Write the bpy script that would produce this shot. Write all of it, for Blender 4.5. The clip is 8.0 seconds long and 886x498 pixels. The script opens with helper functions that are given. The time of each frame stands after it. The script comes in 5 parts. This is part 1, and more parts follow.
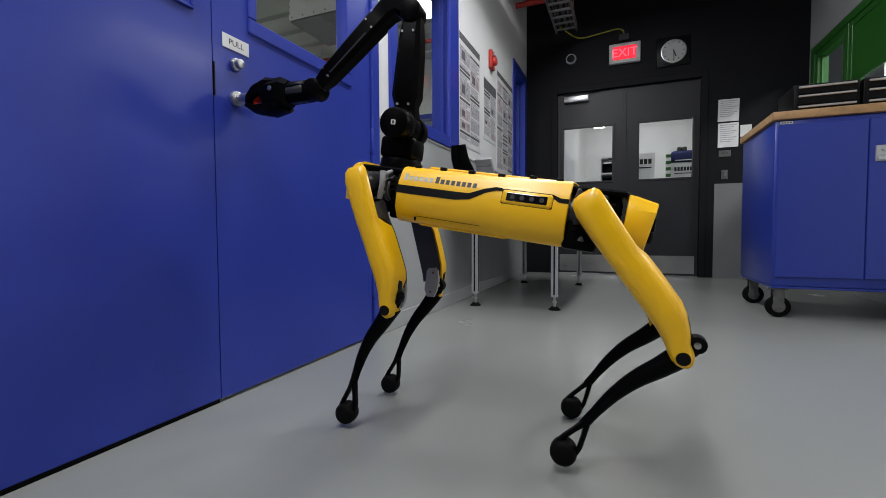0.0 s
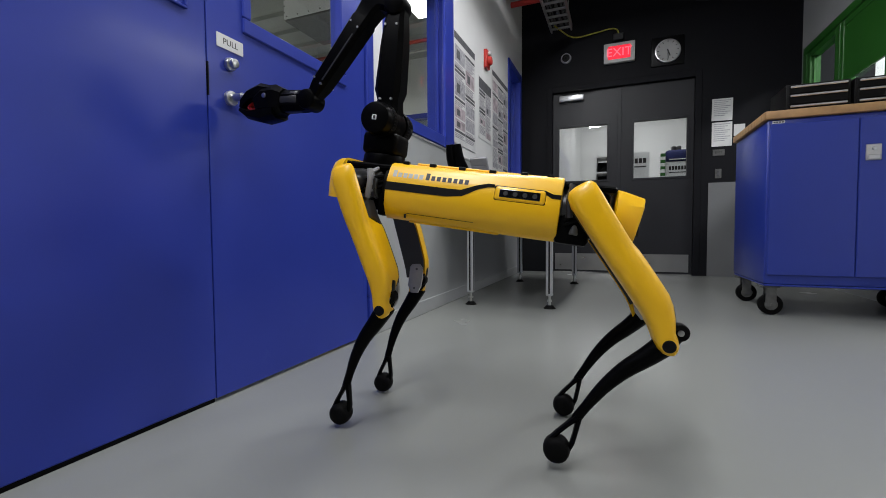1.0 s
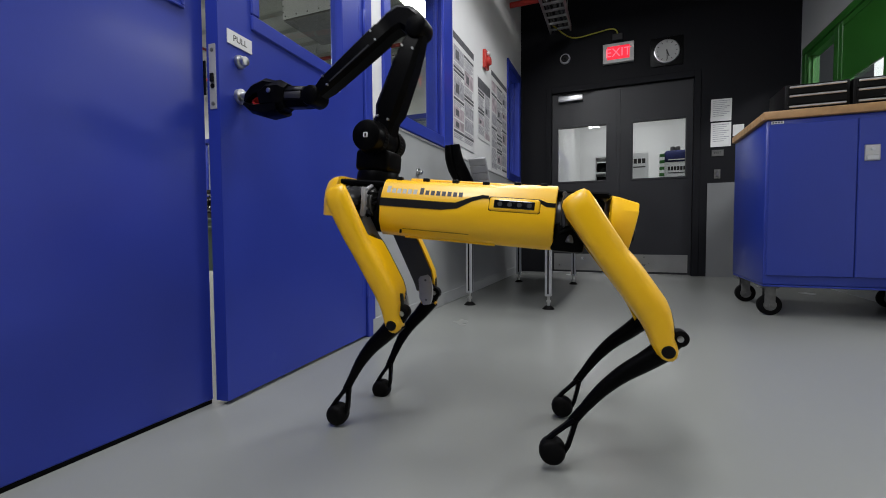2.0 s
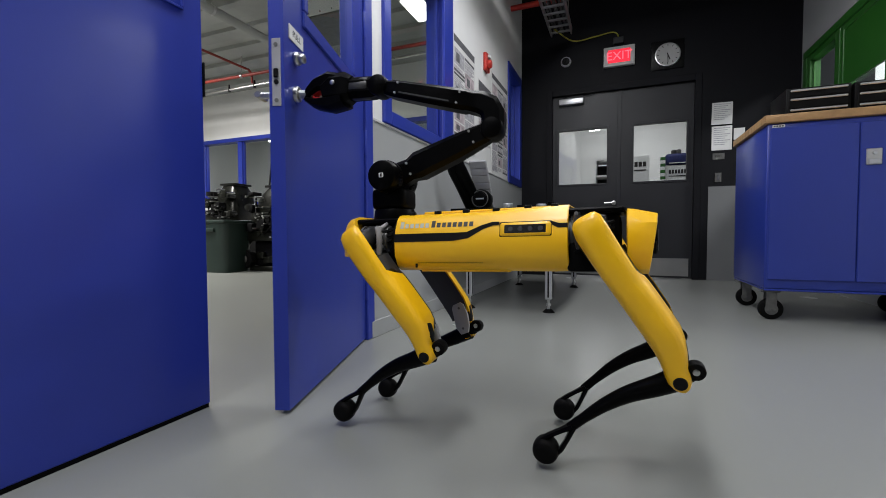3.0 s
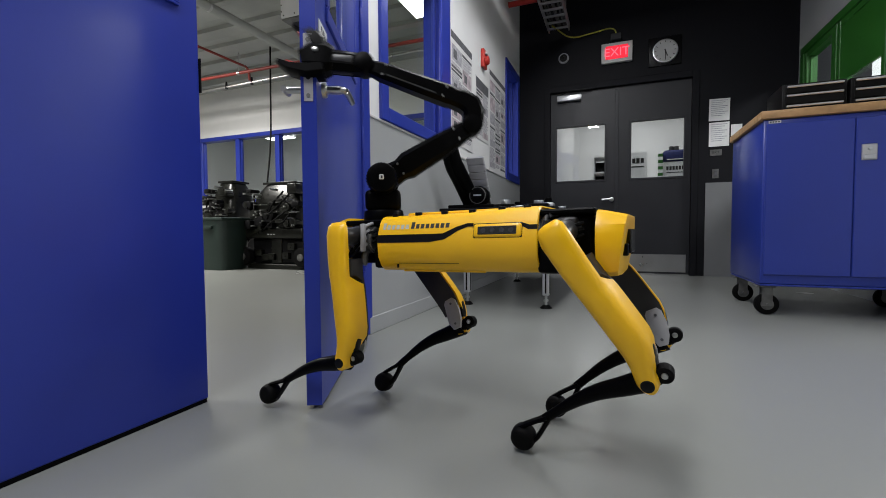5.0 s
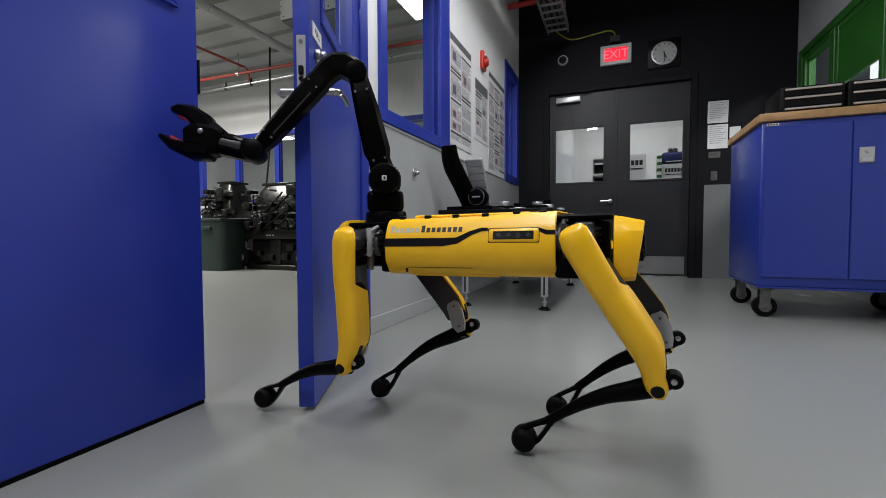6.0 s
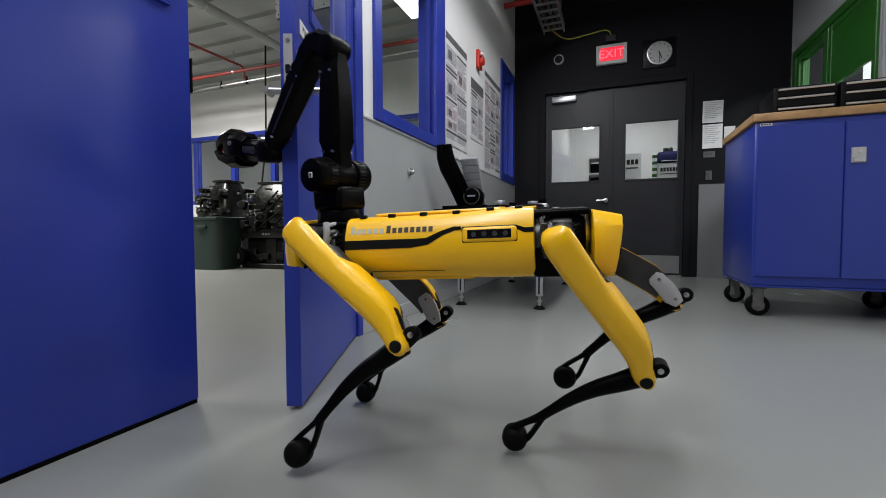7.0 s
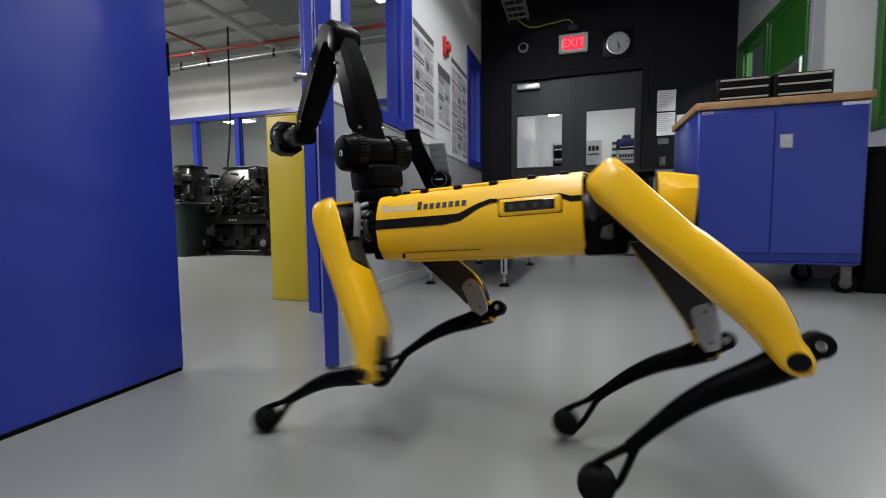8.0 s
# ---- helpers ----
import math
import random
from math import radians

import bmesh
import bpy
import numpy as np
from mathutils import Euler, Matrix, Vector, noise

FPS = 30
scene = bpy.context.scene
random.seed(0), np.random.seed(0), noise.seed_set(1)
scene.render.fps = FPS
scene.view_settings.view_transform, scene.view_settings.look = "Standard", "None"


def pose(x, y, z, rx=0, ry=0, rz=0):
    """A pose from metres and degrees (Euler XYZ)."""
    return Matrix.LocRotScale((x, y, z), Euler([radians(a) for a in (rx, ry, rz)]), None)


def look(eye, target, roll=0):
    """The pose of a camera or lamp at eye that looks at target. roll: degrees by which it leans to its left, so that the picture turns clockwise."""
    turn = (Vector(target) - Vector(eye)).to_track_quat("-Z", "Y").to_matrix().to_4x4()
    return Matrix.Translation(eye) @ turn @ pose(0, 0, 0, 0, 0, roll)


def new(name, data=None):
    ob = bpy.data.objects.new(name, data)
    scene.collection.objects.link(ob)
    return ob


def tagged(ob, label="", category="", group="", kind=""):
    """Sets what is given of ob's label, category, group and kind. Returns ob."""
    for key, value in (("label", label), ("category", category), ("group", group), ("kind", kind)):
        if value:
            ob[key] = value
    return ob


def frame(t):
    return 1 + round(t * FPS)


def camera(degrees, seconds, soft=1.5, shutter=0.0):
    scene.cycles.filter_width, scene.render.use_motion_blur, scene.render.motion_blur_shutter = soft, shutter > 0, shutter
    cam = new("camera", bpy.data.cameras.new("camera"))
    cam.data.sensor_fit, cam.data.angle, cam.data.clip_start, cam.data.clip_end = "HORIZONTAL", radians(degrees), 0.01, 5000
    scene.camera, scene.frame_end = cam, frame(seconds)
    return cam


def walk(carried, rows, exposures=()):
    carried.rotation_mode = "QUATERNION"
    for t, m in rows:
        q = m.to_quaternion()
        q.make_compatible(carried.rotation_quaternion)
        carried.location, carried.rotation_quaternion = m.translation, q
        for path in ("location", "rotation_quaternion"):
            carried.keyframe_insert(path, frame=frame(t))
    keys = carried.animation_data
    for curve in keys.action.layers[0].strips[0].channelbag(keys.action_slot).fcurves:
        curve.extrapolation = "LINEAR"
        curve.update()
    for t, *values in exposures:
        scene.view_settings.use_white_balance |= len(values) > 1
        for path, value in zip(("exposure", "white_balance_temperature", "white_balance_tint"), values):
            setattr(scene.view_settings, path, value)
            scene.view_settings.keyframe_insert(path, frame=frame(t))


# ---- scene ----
cam = camera(91.48, 8.0, soft=0.9, shutter=0.5)
PATH = [
    (0, (1.130, 0.551, 0.522), (0.362, 2.395, 0.439), -0.28),
    (0.5, (1.131, 0.550, 0.520), (0.370, 2.398, 0.438), -0.28),
    (1, (1.139, 0.547, 0.522), (0.386, 2.398, 0.435), -0.40),
    (1.5, (1.140, 0.548, 0.522), (0.391, 2.400, 0.433), -0.46),
    (3, (1.142, 0.562, 0.524), (0.389, 2.413, 0.450), -0.21),
    (3.5, (1.145, 0.562, 0.520), (0.401, 2.417, 0.446), -0.23),
    (4, (1.154, 0.556, 0.523), (0.413, 2.412, 0.438), -0.28),
    (4.5, (1.150, 0.558, 0.518), (0.403, 2.411, 0.431), -0.41),
    (6, (1.155, 0.558, 0.520), (0.411, 2.412, 0.439), -0.20),
    (6.5, (1.158, 0.562, 0.523), (0.418, 2.418, 0.444), -0.15),
    (7, (1.166, 0.560, 0.521), (0.435, 2.420, 0.435), -0.15),
    (7.5, (1.172, 0.529, 0.496), (0.489, 2.406, 0.392), -0.42),
    (8, (1.215, 0.439, 0.486), (0.617, 2.342, 0.340), -0.52),
]
walk(cam, [(t, look(eye, target, roll)) for t, eye, target, roll in PATH])

# ---- world, lamps, exposure ----
world = bpy.data.worlds.new("world")
scene.world = world
world.use_nodes = True
world.node_tree.nodes["Background"].inputs[0].default_value = (0.5, 0.55, 0.6, 1)
world.node_tree.nodes["Background"].inputs[1].default_value = 0.02
scene.view_settings.exposure = 0.0


def strip_lamp(x, y, z, sx, sy, watts, colour=(0.96, 0.97, 1.0)):
    """An area lamp that shines down."""
    data = bpy.data.lights.new("area_lamp", "AREA")
    data.shape, data.size, data.size_y = "RECTANGLE", sx, sy
    data.energy, data.color = watts, colour
    lamp = new("area_lamp", data)
    lamp.location = (x, y, z)
    return lamp


strip_lamp(0.58, 0.85, 3.00, 0.25, 1.2, 32)
# the next two are unseen fill, added to brighten the poster wall
strip_lamp(0.70, 2.55, 2.90, 0.25, 1.2, 29)
strip_lamp(0.80, 4.05, 2.95, 0.25, 0.9, 22)
strip_lamp(1.95, 0.15, 3.42, 0.25, 0.5, 9)
strip_lamp(0.45, -0.5, 3.30, 0.25, 0.7, 40)
strip_lamp(1.95, 2.45, 3.42, 0.25, 0.6, 10)
strip_lamp(-3.2, 0.6, 2.94, 0.5, 1.4, 145, (1.0, 0.97, 0.93))
strip_lamp(-4.7, 3.9, 2.94, 0.5, 1.4, 190, (1.0, 0.97, 0.93))
# unseen, put close behind the double door to light the carton fronts
strip_lamp(1.3, 6.42, 2.95, 1.2, 0.3, 30, (0.98, 0.95, 1.0))
strip_lamp(1.3, 8.8, 2.95, 1.2, 0.3, 24, (0.98, 0.95, 1.0))
strip_lamp(-5.0, 7.8, 2.95, 2.0, 0.4, 50)
# unseen, added so that the room behind the green panes looks bright
strip_lamp(4.3, 4.6, 3.0, 0.6, 1.4, 140)


# ---- materials ----
def material(name, base, rough=0.5, metal=0.0, var=0.12, scale=8.0, fine=60.0, bump=0.05, coat=0.0, wear=None, spread=0.0, spec=0.5):
    """A surface with grain at two scales: base colour varied by noise, roughness varied, fine relief."""
    m = bpy.data.materials.new(name)
    m.use_nodes = True
    nt = m.node_tree
    N, L = nt.nodes, nt.links
    b = N["Principled BSDF"]
    b.inputs["Metallic"].default_value = metal
    b.inputs["Specular IOR Level"].default_value = spec
    b.inputs["Coat Weight"].default_value = coat
    b.inputs["Coat Roughness"].default_value = 0.15
    tc = N.new("ShaderNodeTexCoord")
    n1 = N.new("ShaderNodeTexNoise")
    n1.inputs["Scale"].default_value, n1.inputs["Detail"].default_value = scale, 5
    n2 = N.new("ShaderNodeTexNoise")
    n2.inputs["Scale"].default_value, n2.inputs["Detail"].default_value = fine, 3
    L.new(tc.outputs["Object"], n1.inputs["Vector"])
    L.new(tc.outputs["Object"], n2.inputs["Vector"])
    r = N.new("ShaderNodeValToRGB")
    lo = [max(0.0, c * (1 - var)) for c in base]
    hi = [min(1.0, c * (1 + var)) for c in base]
    r.color_ramp.elements[0].position, r.color_ramp.elements[1].position = 0.3, 0.7
    r.color_ramp.elements[0].color, r.color_ramp.elements[1].color = (*lo, 1), (*hi, 1)
    L.new(n1.outputs["Fac"], r.inputs["Fac"])
    colour = r.outputs["Color"]
    if wear:
        n3 = N.new("ShaderNodeTexNoise")
        n3.inputs["Scale"].default_value, n3.inputs["Detail"].default_value = wear[1], 8
        L.new(tc.outputs["Object"], n3.inputs["Vector"])
        r3 = N.new("ShaderNodeValToRGB")
        r3.color_ramp.elements[0].position, r3.color_ramp.elements[1].position = wear[2], wear[2] + 0.08
        L.new(n3.outputs["Fac"], r3.inputs["Fac"])
        mx = N.new("ShaderNodeMix")
        mx.data_type = "RGBA"
        mx.inputs[7].default_value = (*wear[0], 1)
        L.new(r3.outputs["Color"], mx.inputs[0])
        L.new(colour, mx.inputs[6])
        colour = mx.outputs[2]
    L.new(colour, b.inputs["Base Color"])
    mr = N.new("ShaderNodeMapRange")
    mr.inputs["To Min"].default_value, mr.inputs["To Max"].default_value = max(0.02, rough - 0.08 - spread), min(1, rough + 0.08 + spread)
    L.new(n1.outputs["Fac"], mr.inputs["Value"])
    L.new(mr.outputs["Result"], b.inputs["Roughness"])
    if bump:
        bp = N.new("ShaderNodeBump")
        bp.inputs["Strength"].default_value, bp.inputs["Distance"].default_value = bump, 0.004
        L.new(n2.outputs["Fac"], bp.inputs["Height"])
        L.new(bp.outputs["Normal"], b.inputs["Normal"])
    return m


def glow(name, colour, strength):
    m = bpy.data.materials.new(name)
    m.use_nodes = True
    b = m.node_tree.nodes["Principled BSDF"]
    b.inputs["Base Color"].default_value = (*[min(1, c) for c in colour], 1)
    b.inputs["Emission Color"].default_value = (*colour, 1)
    b.inputs["Emission Strength"].default_value = strength
    return m


def glass_material(name, tint=(0.9, 0.93, 0.92), rough=0.0):
    m = bpy.data.materials.new(name)
    m.use_nodes = True
    N, L = m.node_tree.nodes, m.node_tree.links
    N.remove(N["Principled BSDF"])
    out = N["Material Output"]
    tr, gl, mix = (N.new("ShaderNode" + k) for k in ("BsdfTransparent", "BsdfGlossy", "MixShader"))
    tr.inputs[0].default_value = (*tint, 1)
    gl.inputs["Roughness"].default_value = rough
    mix.inputs[0].default_value = 0.06
    L.new(tr.outputs[0], mix.inputs[1])
    L.new(gl.outputs[0], mix.inputs[2])
    L.new(mix.outputs[0], out.inputs[0])
    return m


M_FLOOR = material("epoxy_floor", (0.226, 0.234, 0.218), 0.27, var=0.025, scale=0.5, fine=24, bump=0.0, spread=-0.065)
M_BLUE = material("blue_paint", (0.022, 0.041, 0.315), 0.34, var=0.07, scale=2.5, fine=90, bump=0.03, coat=0.10, spec=0.35, wear=((0.031, 0.056, 0.335), 5.0, 0.70))
M_CARTBLUE = material("cart_blue_enamel", (0.013, 0.032, 0.265), 0.38, var=0.06, scale=2.0, fine=140, bump=0.02, coat=0.2)
M_WHITE = material("white_wall_paint", (0.74, 0.74, 0.73), 0.75, var=0.03, scale=3, fine=150, bump=0.06)
M_GREYWALL = material("grey_wall_paint", (0.34, 0.35, 0.35), 0.65, var=0.04, scale=3, fine=150, bump=0.06, wear=((0.26, 0.27, 0.27), 6.0, 0.7))
# darker tone of the wall grey for the end wall's lower panel
M_GREYPANEL = material("dark_grey_panel", (0.15, 0.155, 0.158), 0.65, var=0.06, scale=3, fine=150, bump=0.06)
M_LTRIM = material("light_trim", (0.55, 0.55, 0.54), 0.5, var=0.04, fine=120, bump=0.03)
M_DARKWALL = material("charcoal_wall_paint", (0.0062, 0.0064, 0.0085), 0.62, var=0.12, scale=2.5, fine=150, bump=0.06, spec=0.15)
M_DARKDOOR = material("charcoal_door_paint", (0.019, 0.0195, 0.023), 0.42, var=0.10, scale=3, fine=120, bump=0.03, spec=0.3)
M_CEIL = material("dark_ceiling", (0.02, 0.02, 0.022), 0.85, var=0.2, scale=4, fine=60, bump=0.05)
M_DECK = material("grey_roof_deck", (0.40, 0.41, 0.39), 0.8, var=0.12, scale=2, fine=40, bump=0.06)
M_GREEN = material("green_paint", (0.018, 0.115, 0.012), 0.42, var=0.06, scale=3, fine=120, bump=0.02, coat=0.1)
M_WOOD = material("maple_worktop", (0.38, 0.22, 0.095), 0.45, var=0.22, scale=14, fine=80, bump=0.04)
M_BLACK = material("black_powder_coat", (0.004, 0.004, 0.0045), 0.40, var=0.2, scale=6, fine=160, bump=0.05, spec=0.15)
M_RUBBER = material("black_rubber", (0.003, 0.003, 0.003), 0.62, var=0.2, scale=10, fine=90, bump=0.08, spec=0.08)
M_STEEL = material("brushed_steel", (0.55, 0.55, 0.54), 0.3, 1.0, var=0.06, scale=6, fine=120, bump=0.02)
M_ALU = material("aluminium", (0.62, 0.63, 0.64), 0.36, 0.9, var=0.06, scale=6, fine=90, bump=0.02)
M_YELLOW = material("yellow_moulded_plastic", (0.93, 0.52, 0.005), 0.34, var=0.035, scale=3, fine=260, bump=0.035, coat=0.12, wear=((0.74, 0.41, 0.015), 9.0, 0.74))
M_ROBOT = material("black_anodised", (0.0016, 0.0016, 0.0018), 0.36, var=0.25, scale=12, fine=160, bump=0.04, spec=0.05)
M_CARBON = material("dark_grey_composite", (0.022, 0.022, 0.023), 0.40, var=0.15, scale=20, fine=220, bump=0.05)
M_ACT = material("grey_actuator_metal", (0.14, 0.14, 0.135), 0.42, 0.6, var=0.25, scale=26, fine=160, bump=0.06)
M_PAD = material("light_grey_cover", (0.32, 0.32, 0.33), 0.5, var=0.12, scale=12, fine=90, bump=0.04)
M_LENS = material("sensor_window", (0.006, 0.006, 0.007), 0.08, var=0.1, bump=0.0)
M_PRINTG = material("grey_print", (0.46, 0.45, 0.38), 0.5, var=0.04, bump=0.0)
M_PRINTB = material("black_print", (0.015, 0.014, 0.012), 0.5, var=0.04, bump=0.0)
M_PAPER = material("printed_paper", (0.66, 0.66, 0.65), 0.7, var=0.06, scale=5, fine=90, bump=0.02)
M_INK = material("grey_ink", (0.09, 0.09, 0.10), 0.7, var=0.3, scale=30, bump=0.0)
M_INKL = material("light_ink", (0.36, 0.355, 0.38), 0.7, var=0.35, scale=40, bump=0.0)
M_TINT = material("tinted_print", (0.42, 0.36, 0.38), 0.7, var=0.45, scale=16, bump=0.0)
M_RED = material("red_enamel", (0.50, 0.03, 0.02), 0.4, var=0.08, bump=0.02)
M_PIPE = material("dull_red_pipe_paint", (0.26, 0.032, 0.022), 0.5, var=0.2, scale=5, bump=0.02)
M_YPOST = material("yellow_post_paint", (0.55, 0.42, 0.03), 0.45, var=0.06, scale=4, fine=80, bump=0.03)
M_GBIN = material("dark_green_plastic", (0.007, 0.018, 0.014), 0.5, var=0.15, scale=5, bump=0.04)
M_DRAB = material("drab_machine_paint", (0.007, 0.0075, 0.0055), 0.30, 0.4, var=0.5, scale=18, fine=60, bump=0.06)
M_CLOCK = material("clock_face", (0.40, 0.40, 0.39), 0.5, var=0.03, bump=0.0)
M_CABLE = material("yellow_cable", (0.35, 0.33, 0.03), 0.5, bump=0.0)
M_NAVY = material("navy_fabric", (0.012, 0.018, 0.10), 0.7, var=0.2, scale=15, bump=0.05)
M_GLASS = glass_material("window_glass")
M_CLEAR = glass_material("clear_plastic", (0.85, 0.88, 0.88), 0.05)
M_EXIT = glow("exit_sign_red", (0.85, 0.012, 0.035), 1.0)
M_EXITDIM = glow("exit_sign_letters", (1.0, 0.09, 0.13), 1.5)
M_LAMP = glow("lamp_tube", (1.0, 0.98, 0.95), 9.0)


# ---- building helpers ----
def finish(name, bm, mat, smooth=35):
    me = bpy.data.meshes.new(name)
    bmesh.ops.recalc_face_normals(bm, faces=bm.faces)
    bm.to_mesh(me)
    bm.free()
    me.materials.append(mat)
    if smooth:
        me.shade_smooth()
        me.set_sharp_from_angle(angle=radians(smooth))
    return me


def part(name, bm, mat, parent=None, label="", smooth=35):
    ob = new(name, finish(name, bm, mat, smooth))
    if parent:
        ob.parent = parent
    if label:
        ob["label"] = label
    return ob


def thing(name, at, label, category, group="", kind=""):
    ob = new(name)
    ob.empty_display_size = 0.1
    ob.matrix_basis = at if isinstance(at, Matrix) else pose(*at)
    return tagged(ob, label, category, group, kind)


def box(bm, x0, y0, z0, x1, y1, z1, bevel=0.0, seg=2):
    r = bmesh.ops.create_cube(bm, size=1, matrix=Matrix.Translation(((x0 + x1) / 2, (y0 + y1) / 2, (z0 + z1) / 2)) @ Matrix.Diagonal((abs(x1 - x0), abs(y1 - y0), abs(z1 - z0), 1)))
    if bevel:
        es = {e for v in r["verts"] for e in v.link_edges}
        bmesh.ops.bevel(bm, geom=list(es), offset=bevel, segments=seg, profile=0.5, affect="EDGES", clamp_overlap=True)
    return bm


def bx(x0, y0, z0, x1, y1, z1, bevel=0.0, seg=2):
    return box(bmesh.new(), x0, y0, z0, x1, y1, z1, bevel, seg)


def cyl(bm, a, b, r0, r1=None, n=20, bevel=0.0):
    """A rod from a to b, of radius r0 at a and r1 at b, its rims bevelled."""
    a, b = Vector(a), Vector(b)
    d = b - a
    r1 = r0 if r1 is None else r1
    m = Matrix.Translation((a + b) / 2) @ d.to_track_quat("Z", "Y").to_matrix().to_4x4()
    r = bmesh.ops.create_cone(bm, cap_ends=True, segments=n, radius1=r0, radius2=r1, depth=d.length, matrix=m)
    if bevel:
        axis = d.normalized()
        es = [e for e in {e for v in r["verts"] for e in v.link_edges} if abs((e.verts[0].co - e.verts[1].co).normalized().dot(axis)) < 0.3]
        bmesh.ops.bevel(bm, geom=es, offset=bevel, segments=2, profile=0.5, affect="EDGES", clamp_overlap=True)
    return bm


def rings(bm, rows, cap=True):
    """Skins a list of closed rings of equal count."""
    vs = [[bm.verts.new(p) for p in row] for row in rows]
    n = len(rows[0])
    for a, b in zip(vs, vs[1:]):
        for i in range(n):
            bm.faces.new((a[i], a[(i + 1) % n], b[(i + 1) % n], b[i]))
    if cap:
        bm.faces.new(vs[0])
        bm.faces.new(vs[-1])
    return bm


def tube(bm, pts, radii, n=10, flat=1.0):
    """A tube along points; radii one number or one per point; flat squeezes it across the y axis."""
    pts = [Vector(p) for p in pts]
    if not hasattr(radii, "__len__"):
        radii = [radii] * len(pts)
    rows = []
    for i, p in enumerate(pts):
        d = (pts[min(i + 1, len(pts) - 1)] - pts[max(i - 1, 0)]).normalized()
        side = Vector((0, 1, 0)) if abs(d.y) < 0.9 else Vector((1, 0, 0))
        u = d.cross(side).normalized()
        w = u.cross(d).normalized()
        rows.append([p + radii[i] * (math.cos(a) * u + flat * math.sin(a) * w) for a in (2 * math.pi * k / n for k in range(n))])
    return rings(bm, rows)


def smooth_path(pts, steps=5):
    """Catmull-Rom points through a few given ones."""
    P = [Vector(p) for p in pts]
    P = [2 * P[0] - P[1]] + P + [2 * P[-1] - P[-2]]
    out = []
    for i in range(1, len(P) - 2):
        for k in range(steps):
            t = k / steps
            a, b, c, d = P[i - 1], P[i], P[i + 1], P[i + 2]
            out.append(0.5 * (2 * b + (c - a) * t + (2 * a - 5 * b + 4 * c - d) * t * t + (3 * b - a - 3 * c + d) * t ** 3))
    return out + [P[-2]]


def lettering(name, text, size, mat, m, parent=None, depth=0.001):
    cu = bpy.data.curves.new(name, "FONT")
    cu.body, cu.size, cu.extrude, cu.align_x, cu.align_y = text, size, depth, "CENTER", "CENTER"
    ob = bpy.data.objects.new(name, cu)
    scene.collection.objects.link(ob)
    me = bpy.data.meshes.new_from_object(ob.evaluated_get(bpy.context.evaluated_depsgraph_get()))
    bpy.data.objects.remove(ob)
    me.materials.clear()
    me.materials.append(mat)
    out = new(name, me)
    if parent:
        out.parent = parent
    out.matrix_basis = m
    return out


def slab_with_holes(axis, at, thick, u0, u1, z0, z1, holes):
    """A wall in boxes round its rectangular holes (u0, u1, z0, z1). axis 'x': the wall lies at x from at to at+thick, u is y."""
    bm = bmesh.new()
    us = sorted({u0, u1, *[h[0] for h in holes], *[h[1] for h in holes]})
    for a, b in zip(us, us[1:]):
        mid = (a + b) / 2
        inside = sorted((h[2], h[3]) for h in holes if h[0] < mid < h[1])
        z = z0
        for lo, hi in inside + [(z1, z1)]:
            if lo > z + 1e-6:
                if axis == "x":
                    box(bm, at, a, z, at + thick, b, lo)
                else:
                    box(bm, a, at, z, b, at + thick, lo)
            z = max(z, hi)
    bmesh.ops.remove_doubles(bm, verts=bm.verts, dist=1e-5)
    return bm


def wall(name, axis, at, thick, u0, u1, z0, z1, mat, label, holes=()):
    ob = part(name, slab_with_holes(axis, at, thick, u0, u1, z0, z1, list(holes)), mat, smooth=0)
    return tagged(ob, label, "wall", kind="structure")

# ---- the two rooms ----
YB = 6.0          # back wall
XR = 2.83         # wall with the green frames
DOOR = (0.47, 2.40, 0.0, 2.16)      # opening of the blue double door
WIN = (2.54, 3.50, 1.10, 2.30)      # blue window beside it
WIN2 = (5.26, 5.93, 1.08, 2.40)     # blue window at the far end
floor = part("floor", bx(-9, -3, -0.1, 6.5, 10.5, 0.0), M_FLOOR, smooth=0)
tagged(floor, "smooth grey epoxy floor with soft reflections and scuffs", "floor", kind="structure")

left = wall("wall_left", "x", -0.13, 0.13, -3, YB, 0, 3.6, M_WHITE, "white painted wall with door and windows", [DOOR, WIN, WIN2])
# grey lower half of the wall, 4 mm proud, with a light strip on top
bm = bmesh.new()
box(bm, 0.0, 2.40, 0.0, 0.005, YB, 1.085)
part("wall_panel", bm, M_GREYWALL, left, "grey painted lower wall", smooth=0)
bm = bmesh.new()
box(bm, 0.0, 2.401, 1.085, 0.010, WIN2[0], 1.098, 0.002, 1)
part("trim", bm, M_LTRIM, left, "light strip between grey and white paint")
bm = bmesh.new()
box(bm, 0.005, 2.402, 0.0, 0.013, YB - 0.002, 0.085, 0.003, 1)
bb = part("baseboard", bm, M_GREYWALL, smooth=0)
tagged(bb, "grey rubber skirting board along the wall", "skirting", kind="structure")

BD = (0.36, 1.915, 0.0, 2.19)       # opening of the charcoal double door
back = wall("wall_back", "y", YB, 0.14, -0.13, 3.4, 0, 3.6, M_DARKWALL, "charcoal painted end wall", [BD])
bm = bmesh.new()
box(bm, 2.035, YB - 0.006, 0.0, XR, YB, 1.015)
part("wall_panel", bm, M_GREYPANEL, back, "grey painted lower panel", smooth=0)
XN = 3.23         # the wall stands further back beside the cabinet
GW = [(5.18, 5.80, 1.35, 2.20), (4.42, 5.13, 1.35, 2.20), (2.6, 4.39, 1.08, 2.6)]
wall("wall_right", "x", XR, 0.05, 4.40, YB, 0, 3.6, M_GREYWALL, "grey painted wall with green-framed windows", GW[:2])
